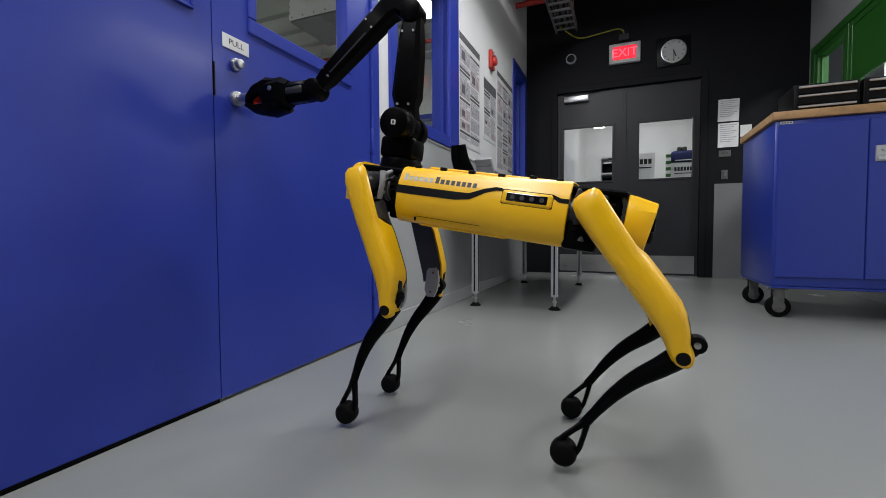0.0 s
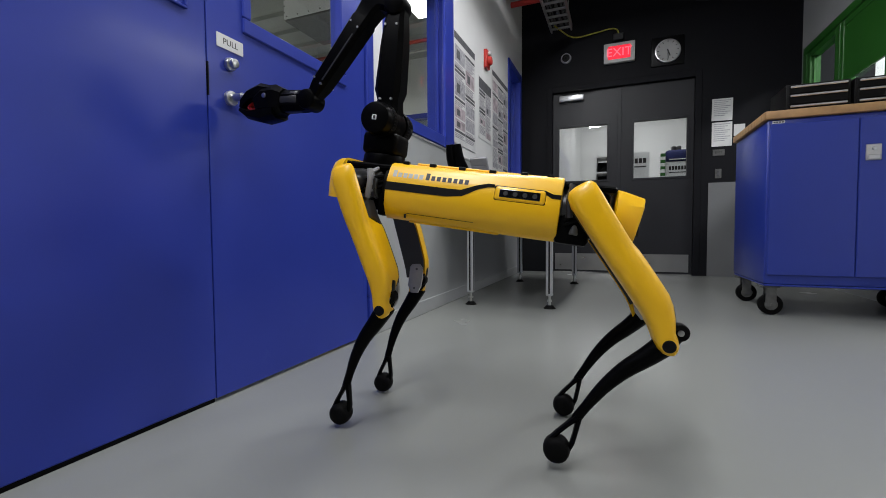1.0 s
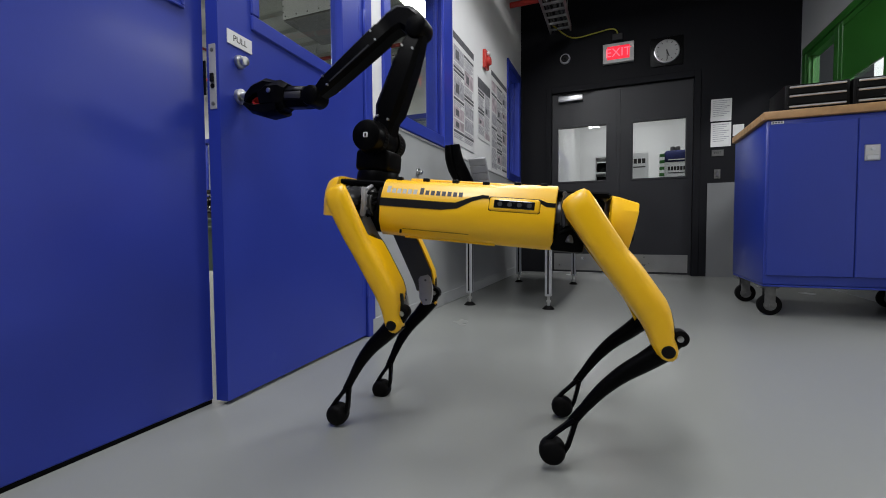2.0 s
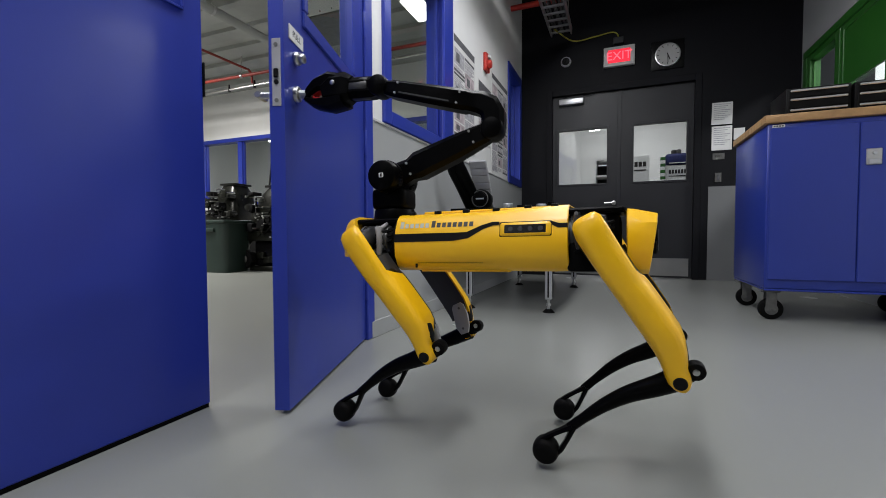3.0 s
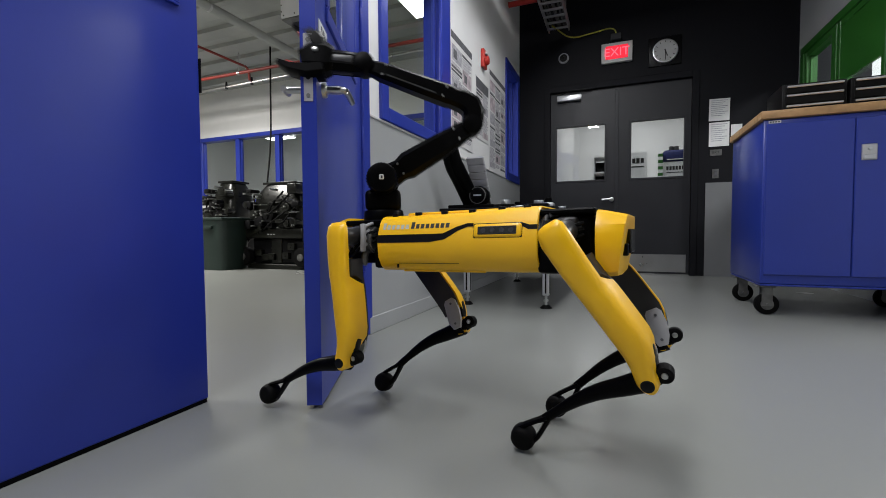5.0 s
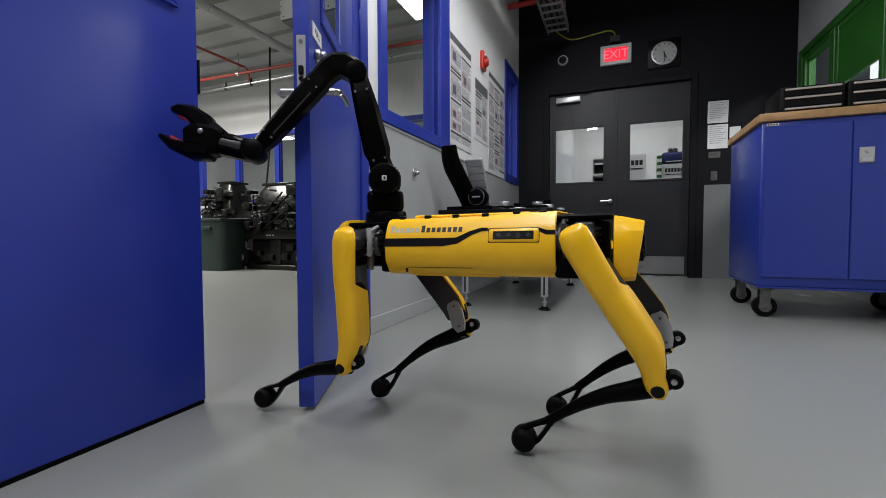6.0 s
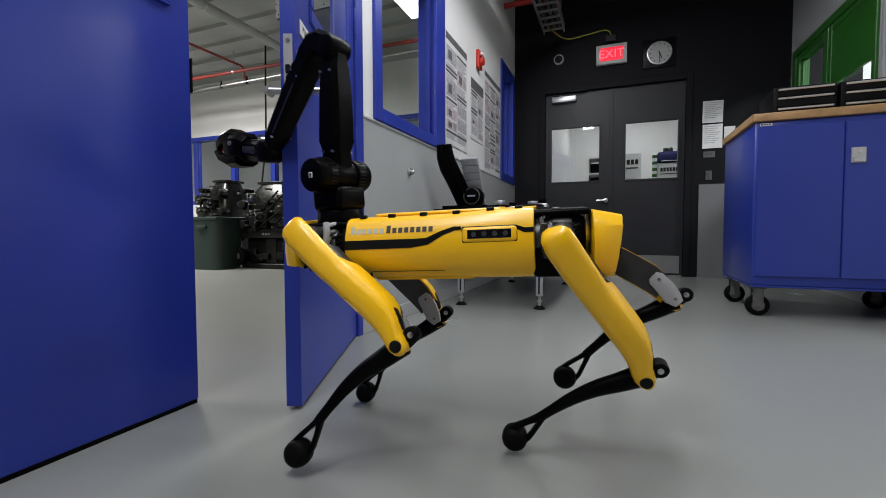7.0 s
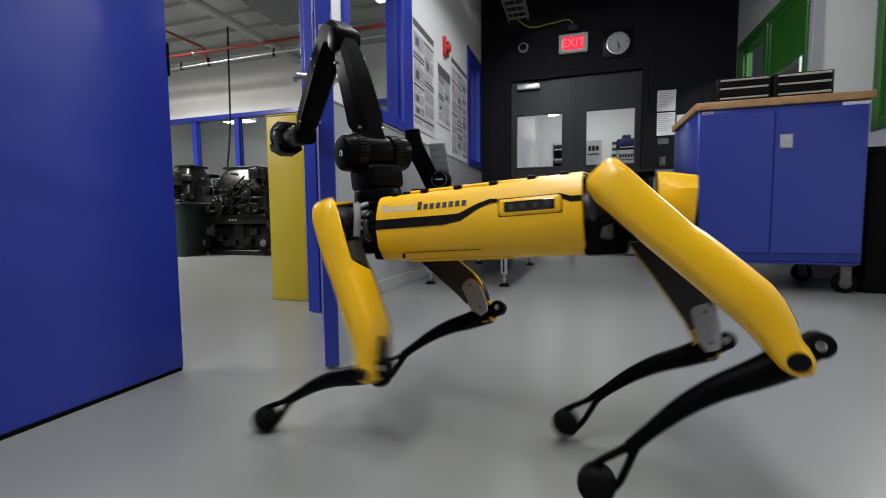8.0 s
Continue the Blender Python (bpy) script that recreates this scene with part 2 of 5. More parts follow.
wall("wall_right", "x", XN, 0.06, -3, 4.40, 0, 3.6, M_WHITE, "white painted wall with a green-framed window", GW[2:])
wall("wall_return", "y", 4.40, 0.08, XR + 0.05, XN + 0.06, 0, 3.6, M_WHITE, "white end of the wall beside the cabinet")
# never in view; dark so that it throws little light back
wall("wall_near", "y", -3.1, 0.1, -9, 6.5, 0, 4.8, M_DARKWALL, "unseen wall behind, made charcoal to cut bounced light")
ceil = part("ceiling", bx(-0.13, -3, 3.6, XN + 0.06, YB + 0.14, 3.7), M_CEIL, smooth=0)
tagged(ceil, "dark painted ceiling", "ceiling", kind="structure")
# next room
wall("wall_far", "y", 6.5, 0.12, -9, -0.13, 0, 4.8, M_WHITE, "white wall of the next room with blue-framed windows", [(-7.6, -0.6, 1.02, 2.27)])
wall("wall_outer", "x", -9, 0.1, -3, 10.5, 0, 4.8, M_WHITE, "plain white wall of the next room")
wall("wall_upper", "x", -0.13, 0.128, -3, 6.5, 3.6, 4.8, M_WHITE, "white wall above the doorway")
wall("wall_end", "y", 6.14, 0.36, -0.13, 0.0, 0, 3.6, M_WHITE, "short white wall")
deck = bmesh.new()
box(deck, -9, -3, 3.14, -0.13, 6.5, 3.24)
for k in range(24):
    box(deck, -8.9, -2.9 + k * 0.4, 3.09, -0.135, -2.9 + k * 0.4 + 0.2, 3.145)
for k in range(5):
    box(deck, -8.9, -1.62 + k * 1.9, 2.99, -0.136, -1.54 + k * 1.9, 3.092)
d = part("ceiling", deck, M_DECK, smooth=0)
tagged(d, "grey corrugated roof deck with joists", "ceiling", kind="structure")
# rooms behind the panes
wall("wall_far", "y", 10.0, 0.1, -9, 6.5, 0, 3.4, M_WHITE, "plain white wall beyond the windows")
c2 = part("ceiling", bx(-9, 6.62, 3.1, 6.5, 10.1, 3.2), M_WHITE, smooth=0)
tagged(c2, "white ceiling beyond the windows", "ceiling", kind="structure")
wall("wall_side", "x", 3.2, 0.1, 6.14, 10.0, 0, 3.4, M_WHITE, "plain white wall beyond the double door")
wall("wall_side", "x", -0.5, 0.1, 6.62, 10.0, 0, 3.4, M_WHITE, "plain white partition beyond the double door")
wall("wall_outer", "x", 6.0, 0.1, -3, 6.6, 0, 3.6, M_WHITE, "plain white wall beyond the green windows")
wall("wall_end", "y", 6.14, 0.1, 3.3, 6.1, 0, 3.6, M_WHITE, "plain white end wall beyond the green windows")
c3 = part("ceiling", bx(XN + 0.06, -3, 3.6, 6.1, 6.24, 3.7), M_WHITE, smooth=0)
tagged(c3, "white ceiling beyond the green windows", "ceiling", kind="structure")


# ---- windows ----
def window(name, axis, at0, at1, u0, u1, z0, z1, face, mat, label, mull=(), pane=M_GLASS, sill=True):
    """A framed window in a wall that lies from at0 to at1 along the axis; face: the frame's width."""
    w = thing(name, (0, 0, 0), label, "window", kind="structure")

    def b(a0, a1, p, q, r, s, bev=0.004):
        return bx(a0, p, r, a1, q, s, bev, 1) if axis == "x" else bx(p, a0, r, q, a1, s, bev, 1)
    part("window_frame", b(at0 - 0.018, at1 + 0.018, u0, u0 + face, z0, z1), mat, w)
    part("window_frame", b(at0 - 0.018, at1 + 0.018, u1 - face, u1, z0, z1), mat, w)
    part("window_frame", b(at0 - 0.017, at1 + 0.017, u0 + face, u1 - face, z0, z0 + face), mat, w)
    part("window_frame", b(at0 - 0.017, at1 + 0.017, u0 + face, u1 - face, z1 - face, z1), mat, w)
    edges = [u0 + face, *mull, u1 - face]
    mid = (at0 + at1) / 2
    for x in mull:
        part("mullion", b(at0 + 0.01, at1 - 0.01, x - 0.05, x + 0.05, z0 + face, z1 - face), mat, w)
    for a, c in zip(edges, edges[1:]):
        a2, c2 = a + (0.05 if a in mull else 0), c - (0.05 if c in mull else 0)
        g = part("pane", b(mid - 0.003, mid + 0.003, a2, c2, z0 + face, z1 - face, 0), pane, w, smooth=0)
        g.visible_shadow = False
        for lo, hi in ((a2, a2 + 0.014), (c2 - 0.014, c2)):
            part("glazing_bead", b(mid - 0.014, mid + 0.014, lo, hi, z0 + face, z1 - face, 0.002), mat, w)
    return w


window("window_1", "x", -0.13, 0.0, *WIN[:2], *WIN[2:], 0.075, M_BLUE, "blue steel window frame looking into the next room")
# broad blue post between window and posters
bm = bx(0.0, 3.36, 1.10, 0.022, 3.53, 2.35, 0.004, 1)
tagged(part("window_post", bm, M_BLUE), "broad blue painted steel post beside the window", "post", kind="structure")
window("window_2", "x", -0.13, 0.0, *WIN2[:2], *WIN2[2:], 0.09, M_BLUE, "tall blue steel window near the end wall")
window("window_3", "y", 6.5, 6.62, -7.6, -0.6, 1.02, 2.27, 0.07, M_BLUE, "long blue-framed window in the next room", (-6.2, -5.27, -4.35, -3.3, -2.2, -1.4))
for i, (a, b_, lo, hi) in enumerate(GW[:2]):
    window("window_4" if i == 0 else "window_5", "x", XR, XR + 0.05, a, b_, lo, hi, 0.05, M_GREEN, "green-framed window with a bright room behind")
window("window_6", "x", XN, XN + 0.06, *GW[2], 0.08, M_GREEN, "wide green-framed window with a bright room behind", (3.4,))
# green surround and lintel of the windows
sur = thing("window_surround", (0, 0, 0), "green painted steel surround round the windows", "trim", kind="structure")
part("lintel", bx(XR - 0.03, 4.402, 2.20, XR + 0.02, 5.88, 2.27, 0.004, 1), M_GREEN, sur)
part("jamb", bx(XR - 0.03, 5.80, 1.2, XR + 0.02, 5.88, 2.199, 0.004, 1), M_GREEN, sur)
part("jamb", bx(XR - 0.024, 5.131, 1.2, XR + 0.02, 5.179, 2.199, 0.004, 1), M_GREEN, sur)
part("shade_panel", bx(XR - 0.012, 4.472, 1.70, XR + 0.008, 5.078, 2.148, 0.002, 1), M_GREEN, sur, "green board over the upper part of the window")
tagged(part("conduit_cover", bx(XR + 0.003, 4.375, 0, XR + 0.075, 4.40, 3.6, 0.005, 1), M_GREYWALL), "grey vertical cover strip on the wall", "trim", kind="structure")

# ---- charcoal double door at the end ----
dd = thing("door_2", (0, 0, 0), "charcoal steel double door with glazed upper lights, closed", "door", kind="structure")
x0, x1, zt = BD[0], BD[1], BD[3]
part("door_frame", bx(x0 - 0.045, YB - 0.02, 0, x0 + 0.02, YB + 0.1, zt + 0.05, 0.003, 1), M_DARKWALL, dd)
part("door_frame", bx(x1 - 0.02, YB - 0.02, 0, x1 + 0.045, YB + 0.1, zt + 0.05, 0.003, 1), M_DARKWALL, dd)
part("door_frame", bx(x0 + 0.02, YB - 0.019, zt - 0.02, x1 - 0.02, YB + 0.1, zt + 0.05, 0.003, 1), M_DARKWALL, dd)
xm = 1.135


def dark_leaf(a, b_, wa, wb):
    leaf = part("door_leaf", slab_with_holes("y", YB + 0.03, 0.045, a, b_, 0.008, zt - 0.022, [(wa, wb, 1.095, 1.765)]), M_DARKDOOR, dd, smooth=0)
    bm = bmesh.new()
    for p in ((wa - 0.012, wa + 0.012, 1.085, 1.775), (wb - 0.012, wb + 0.012, 1.085, 1.775)):
        box(bm, p[0], YB + 0.022, p[2], p[1], YB + 0.083, p[3], 0.002, 1)
    for p in ((1.085, 1.107), (1.753, 1.775)):
        box(bm, wa + 0.012, YB + 0.0222, p[0], wb - 0.012, YB + 0.0828, p[1], 0.002, 1)
    part("glazing_frame", bm, M_DARKDOOR, leaf)
    g = part("pane", bx(wa + 0.01, YB + 0.048, 1.105, wb - 0.01, YB + 0.056, 1.755), M_GLASS, leaf, smooth=0)
    g.visible_shadow = False
    part("kick_plate", bx(a + 0.03, YB + 0.026, 0.03, b_ - 0.03, YB + 0.03, 0.23, 0.001, 1), M_STEEL, leaf, "scuffed stainless kick plate")
    return leaf


lf = dark_leaf(x0 + 0.022, xm - 0.003, 0.44, 1.015)
dark_leaf(xm + 0.003, x1 - 0.022, 1.28, 1.84)
part("astragal", bx(xm - 0.02, YB + 0.018, 0.01, xm + 0.02, YB + 0.029, zt - 0.025, 0.002, 1), M_DARKDOOR, dd)
bm = bx(0.46, YB - 0.03, 2.055, 0.74, YB + 0.03, 2.125, 0.008)
cl = part("door_closer", bm, M_ALU, dd, "grey metal door closer")
bm = bmesh.new()
tube(bm, [(0.5, YB - 0.02, 2.13), (0.62, YB - 0.07, 2.16), (0.86, YB - 0.02, 2.17)], 0.007, 6)
part("closer_arm", bm, M_BLACK, cl)
bm = bmesh.new()
cyl(bm, (xm - 0.05, YB + 0.03, 0.87), (xm - 0.05, YB - 0.005, 0.87), 0.026, n=18, bevel=0.003)
tube(bm, smooth_path([(xm - 0.05, YB - 0.002, 0.87), (xm - 0.05, YB - 0.045, 0.87), (xm - 0.08, YB - 0.05, 0.87), (xm - 0.155, YB - 0.05, 0.866)], 4), 0.009, 8)
part("door_handle", bm, M_STEEL, lf, "steel lever handle")

# ---- blue double door: fixed leaf, frame, and the leaf that swings ----
fd = thing("door_1", (0, 0, 0), "blue painted steel door leaf, fixed shut, with frame", "door", kind="structure")
part("door_frame", bx(-0.135, 2.365, 0, 0.012, 2.43, 2.20, 0.004, 1), M_BLUE, fd)
part("door_frame", bx(-0.135, 0.44, 0, 0.012, 0.49, 2.20, 0.004, 1), M_BLUE, fd)
part("door_frame", bx(-0.134, 0.49, 2.14, 0.011, 2.365, 2.20, 0.004, 1), M_BLUE, fd)
part("door_stop", bx(-0.10, 2.345, 0, -0.05, 2.364, 2.14, 0.003, 1), M_BLUE, fd)
fl = part("door_leaf", bx(-0.046, 0.495, 0.012, 0.0, 1.493, 2.135, 0.003, 1), M_BLUE, fd)
part("weather_strip", bx(-0.04, 0.50, 0.0, -0.004, 1.49, 0.0115), M_RUBBER, fl, "black rubber seal under the leaf")
part("astragal", bx(-0.02, 1.4935, 0.93, 0.004, 1.4975, 1.03, 0.001, 1), M_BLACK, fl, "dark strike strip on the edge")
# shallow raised frame round the glazing of the fixed leaf
bm = bmesh.new()
box(bm, 0.0, 0.62, 1.15, 0.008, 1.432, 1.158, 0.002, 1)
box(bm, 0.0, 0.62, 1.158, 0.008, 0.630, 1.95, 0.002, 1)
box(bm, 0.0, 1.424, 1.158, 0.008, 1.432, 1.95, 0.002, 1)
box(bm, 0.0, 0.62, 1.95, 0.008, 1.432, 1.958, 0.002, 1)
part("panel_moulding", bm, M_BLUE, fl)

HINGE = (0.0, 2.362)
sw = thing("door_3", (HINGE[0], HINGE[1], 0), "blue painted steel door with glazed upper light, swinging open", "door", kind="structure")
# leaf in its own space: hinge at the origin, free edge towards -y, room face at x = 0
W = 0.868
leaf = part("door_leaf", slab_with_holes("x", -0.044, 0.044, -W, -0.004, 0.012, 2.135, [(-0.705, -0.19, 1.21, 1.95)]), M_BLUE, sw, smooth=0)
bm = bmesh.new()
for y0, y1, z0, z1 in ((-0.735, -0.16, 1.165, 1.215), (-0.735, -0.16, 1.945, 1.995), (-0.735, -0.70, 1.215, 1.945), (-0.195, -0.16, 1.215, 1.945)):
    box(bm, -0.052, y0, z0, 0.008, y1, z1, 0.004, 1)
part("glazing_frame", bm, M_BLUE, leaf)
g = part("pane", bx(-0.026, -0.70, 1.21, -0.018, -0.19, 1.95), M_GLASS, leaf, smooth=0)
g.visible_shadow = False
part("lock_plate", bx(-0.035, -W - 0.002, 0.884, -0.009, -W, 1.073, 0.001, 1), M_PAD, leaf, "steel latch plate on the door's edge")
bm = bmesh.new()
box(bm, -0.029, -W - 0.009, 0.962, -0.015, -W - 0.0015, 0.988, 0.003, 1)
cyl(bm, (-0.022, -W - 0.0015, 0.951), (-0.022, -W - 0.004, 0.951), 0.007, n=12)
part("latch", bm, M_BLACK, leaf, "dark latch bolt")
bm = bmesh.new()
for z in (0.900, 1.055):
    cyl(bm, (-0.022, -W - 0.0005, z), (-0.022, -W - 0.0035, z), 0.006, n=10)
part("screw", bm, M_ACT, leaf)
part("door_sign", bx(0.0, -0.835, 1.088, 0.003, -0.735, 1.130, 0.0005, 1), M_PAPER, leaf, "white sign plate reading PULL")
lettering("sign_text", "PULL", 0.026, M_PRINTB, pose(0.0032, -0.785, 1.109, 90, 0, 90), leaf, 0.0004)
bm = bmesh.new()
cyl(bm, (0.0, -0.79, 1.045), (0.014, -0.79, 1.045), 0.021, 0.019, 22, 0.003)
cyl(bm, (0.014, -0.79, 1.045), (0.030, -0.79, 1.045), 0.015, 0.014, 20, 0.003)
part("lock_cylinder", bm, M_STEEL, leaf, "polished steel lock cylinder")
bm = bmesh.new()
cyl(bm, (-0.055, -0.79, 0.94), (0.013, -0.79, 0.94), 0.023, n=24, bevel=0.004)
cyl(bm, (0.012, -0.79, 0.94), (0.055, -0.79, 0.94), 0.012, n=14)
tube(bm, smooth_path([(0.05, -0.79, 0.94), (0.066, -0.782, 0.94), (0.068, -0.74, 0.94), (0.068, -0.675, 0.938)], 4), 0.0105, 10)
cyl(bm, (-0.05, -0.79, 0.94), (-0.115, -0.79, 0.94), 0.011, n=12)
tube(bm, [(-0.112, -0.805, 0.94), (-0.112, -0.755, 0.94)], 0.010, 8)
part("door_handle", bm, M_STEEL, leaf, "steel lever handle")
for z in (0.26, 0.96, 1.52):
    bm = bmesh.new()
    cyl(bm, (0.006, 0.004, z - 0.06), (0.006, 0.004, z + 0.06), 0.008, n=12, bevel=0.002)
    box(bm, -0.002, -0.035, z - 0.055, 0.001, 0.0, z + 0.055)
    part("hinge", bm, M_BLUE, leaf)

# ---- things in the front room ----
def cart():
    """Blue steel cabinet on casters with a butcher-block top. x0..x1 wide, front face at y0."""
    x0, x1, y0, y1, zb, zt = 1.935, 2.825, 3.62, 4.34, 0.19, 1.150
    t = thing("tool_cabinet", (0, 0, 0), "blue steel cabinet on black casters with a wooden worktop", "cabinet")
    part("body", bx(x0, y0, zb, x1, y1, zt, 0.012, 2), M_CARTBLUE, t)
    for a, b_ in ((x0 + 0.014, 2.352), (2.356, x1 - 0.014)):
        d = part("door", bx(a, y0 - 0.012, zb + 0.055, b_, y0, zt - 0.03, 0.004, 1), M_CARTBLUE, t)
        if a > 2.3:
            h = bmesh.new()
            box(h, 2.378, y0 - 0.020, 0.885, 2.445, y0 - 0.011, 0.972, 0.003, 1)
            part("latch_plate", h, M_STEEL, d, "steel recessed latch")
            h = bmesh.new()
            box(h, 2.386, y0 - 0.026, 0.890, 2.437, y0 - 0.0195, 0.915, 0.003, 1)
            cyl(h, (2.412, y0 - 0.0195, 0.947), (2.412, y0 - 0.026, 0.947), 0.010, n=14, bevel=0.002)
            part("latch_handle", h, M_ALU, d)
    part("badge", bx(x0 + 0.025, y0 - 0.0035, zt - 0.026, x0 + 0.085, y0 - 0.0005, zt - 0.010, 0.001, 1), M_PAPER, t, "small white label strip")
    bars = bmesh.new()
    for k in range(4):
        box(bars, x0 + 0.03 + k * 0.013, y0 - 0.0042, zt - 0.022, x0 + 0.039 + k * 0.013, y0 - 0.0034, zt - 0.014)
    part("badge_mark", bars, M_INK, t)
    part("badge", bx(x1 - 0.14, y0 - 0.0035, zt - 0.028, x1 - 0.008, y0 - 0.0005, zt - 0.008, 0.001, 1), M_PAPER, t, "small white label strip")
    part("plinth", bx(x0 + 0.004, y0 + 0.002, zb - 0.012, x1 - 0.004, y1 - 0.002, zb, 0.003, 1), M_CARTBLUE, t)
    for x, y in ((x0 + 0.045, y0 + 0.07), (x1 - 0.06, y0 + 0.07), (x0 + 0.045, y1 - 0.12), (x1 - 0.06, y1 - 0.12)):
        fork = bmesh.new()
        box(fork, x - 0.05, y - 0.04, 0.166, x + 0.05, y + 0.04, 0.177, 0.003, 1)
        for s in (-1, 1):
            box(fork, x - 0.02, y + s * 0.026 - 0.003, 0.05, x + 0.035, y + s * 0.026 + 0.003, 0.168, 0.002, 1)
        c = part("caster", fork, M_ACT, t, "grey steel caster fork with a black wheel")
        w = bmesh.new()
        cyl(w, (x + 0.01, y - 0.021, 0.063), (x + 0.01, y + 0.021, 0.063), 0.063, n=28, bevel=0.010)
        part("tyre", w, M_RUBBER, c, "black rubber tyre")
        w = bmesh.new()
        cyl(w, (x + 0.01, y - 0.0235, 0.063), (x + 0.01, y + 0.0235, 0.063), 0.034, n=24, bevel=0.003)
        cyl(w, (x + 0.01, y - 0.034, 0.063), (x + 0.01, y + 0.034, 0.063), 0.008, n=12)
        part("rim", w, M_ACT, c, "grey wheel centre")
    return t


cart()
top = part("worktop", bx(1.922, 3.600, 1.150, 2.838, 4.36, 1.196, 0.005, 2), M_WOOD)
tagged(top, "butcher-block maple worktop on the blue cabinet", "worktop")
# end-grain blocks along the short edge
for k in range(11):
    part("board", bx(1.9195, 3.604 + k * 0.0686, 1.1515, 1.9225, 3.604 + k * 0.0686 + 0.066, 1.1945, 0.001, 1), M_WOOD, top)


def chest(x0, x1):
    y0, y1, z0, z1 = 4.02, 4.33, 1.196, 1.445
    t = thing("drawer_chest", (0, 0, 0), "black steel drawer chest with silver pulls on the worktop", "tool chest", "chests on the worktop")
    part("body", bx(x0, y0, z0, x1, y1, z1, 0.006, 2), M_BLACK, t)
    for a, b_ in ((1.385, 1.436), (1.318, 1.380), (1.212, 1.313)):
        d = part("drawer", bx(x0 + 0.016, y0 - 0.008, a, x1 - 0.016, y0 - 0.0005, b_, 0.002, 1), M_BLACK, t)
        h = bmesh.new()
        box(h, x0 + 0.022, y0 - 0.020, b_ - 0.017, x1 - 0.022, y0 - 0.007, b_ - 0.004, 0.003, 1)
        part("pull", h, M_ALU, d, "silver full-width drawer pull")


chest(2.135, 2.468)
chest(2.482, 2.822)

def bin_shell(bm, cx, cy, wx, wy, h, taper):
    rows = []
    for z in (0, h * 0.5, h):
        f = 1 - taper * (1 - z / h)
        row = []
        for k in range(24):
            a = 2 * math.pi * k / 24
            c, s = math.cos(a), math.sin(a)
            row.append((cx + wx * f * math.copysign(abs(c) ** 0.35, c), cy + wy * f * math.copysign(abs(s) ** 0.35, s), z))
        rows.append(row)
    return rings(bm, rows)


wbin = thing("waste_bin", (3.03, 3.86, 0), "tall black plastic waste bin beside the blue cabinet", "bin")
bm = bmesh.new()
bin_shell(bm, 0, 0, 0.165, 0.165, 0.86, 0.08)
part("tub", bm, M_RUBBER, wbin, smooth=60)
part("rim", bx(-0.175, -0.175, 0.845, 0.175, 0.175, 0.885, 0.012, 2), M_RUBBER, wbin)

# ---- table along the wall with parts on it ----
TZ = 0.665


def bench():
    t = thing("work_table", (0, 0, 0), "low black-topped work table with aluminium legs", "table")
    part("tabletop", bx(0.035, 3.26, TZ - 0.03, 0.79, 4.98, TZ, 0.004, 1), M_BLACK, t, "thin black tabletop")
    rail = bmesh.new()
    box(rail, 0.14, 3.38, TZ - 0.075, 0.18, 4.92, TZ - 0.03, 0.004, 1)
    box(rail, 0.70, 3.38, TZ - 0.075, 0.74, 4.92, TZ - 0.03, 0.004, 1)
    box(rail, 0.18, 3.42, TZ - 0.075, 0.70, 3.46, TZ - 0.03, 0.004, 1)
    box(rail, 0.18, 4.83, TZ - 0.075, 0.70, 4.87, TZ - 0.03, 0.004, 1)
    part("rail", rail, M_ALU, t)
    for x, y in ((0.18, 3.42), (0.72, 3.44), (0.22, 4.86), (0.75, 4.84)):
        bm = bmesh.new()
        box(bm, x - 0.022, y - 0.022, 0.085, x + 0.022, y + 0.022, TZ - 0.03, 0.004, 1)
        leg = part("leg", bm, M_ALU, t, "slotted aluminium leg")
        bm = bmesh.new()
        for s in (-1, 1):
            box(bm, x + s * 0.0215 - 0.0018, y - 0.005, 0.10, x + s * 0.0215 + 0.0018, y + 0.005, TZ - 0.08)
            box(bm, x - 0.005, y + s * 0.0215 - 0.0018, 0.10, x + 0.005, y + s * 0.0215 + 0.0018, TZ - 0.08)
        part("slot", bm, M_BLACK, leg, smooth=0)
        bm = bmesh.new()
        cyl(bm, (x, y, 0.02), (x, y, 0.09), 0.009, n=10)
        cyl(bm, (x, y, 0.045), (x, y, 0.057), 0.017, n=6)
        part("levelling_screw", bm, M_STEEL, leg)
        bm = bmesh.new()
        cyl(bm, (x, y, 0.0), (x, y, 0.022), 0.042, 0.020, 20, 0.003)
        part("levelling_foot", bm, M_RUBBER, leg, "black round levelling foot")


bench()

# black test rig leaning up from the table
rig = thing("test_rig", (-0.065, 0, 0), "black jointed test rig with a grey finned plate on the table", "test rig")
bm = bmesh.new()
for o in (0.0, 0.05):
    tube(bm, smooth_path([(0.25 + o, 3.44, TZ + 0.04), (0.215 + o, 3.35, TZ + 0.17), (0.19 + o, 3.22, TZ + 0.30), (0.185 + o, 3.18, TZ + 0.41)], 4), [0.040] * 8 + [0.036, 0.034, 0.031, 0.028, 0.024], 12)
part("arm", bm, M_ROBOT, rig)
bm = bmesh.new()
cyl(bm, (0.34, 3.46, TZ + 0.088), (0.34, 3.36, TZ + 0.088), 0.066, n=28, bevel=0.012)
cyl(bm, (0.34, 3.36, TZ + 0.088), (0.34, 3.345, TZ + 0.088), 0.046, n=24, bevel=0.004)
w = part("wheel", bm, M_ROBOT, rig, "round black drum")
bm = bmesh.new()
box(bm, 0.315, 3.341, TZ + 0.083, 0.37, 3.346, TZ + 0.093, 0.001, 1)
part("marker", bm, M_ALU, w)
bm = bmesh.new()
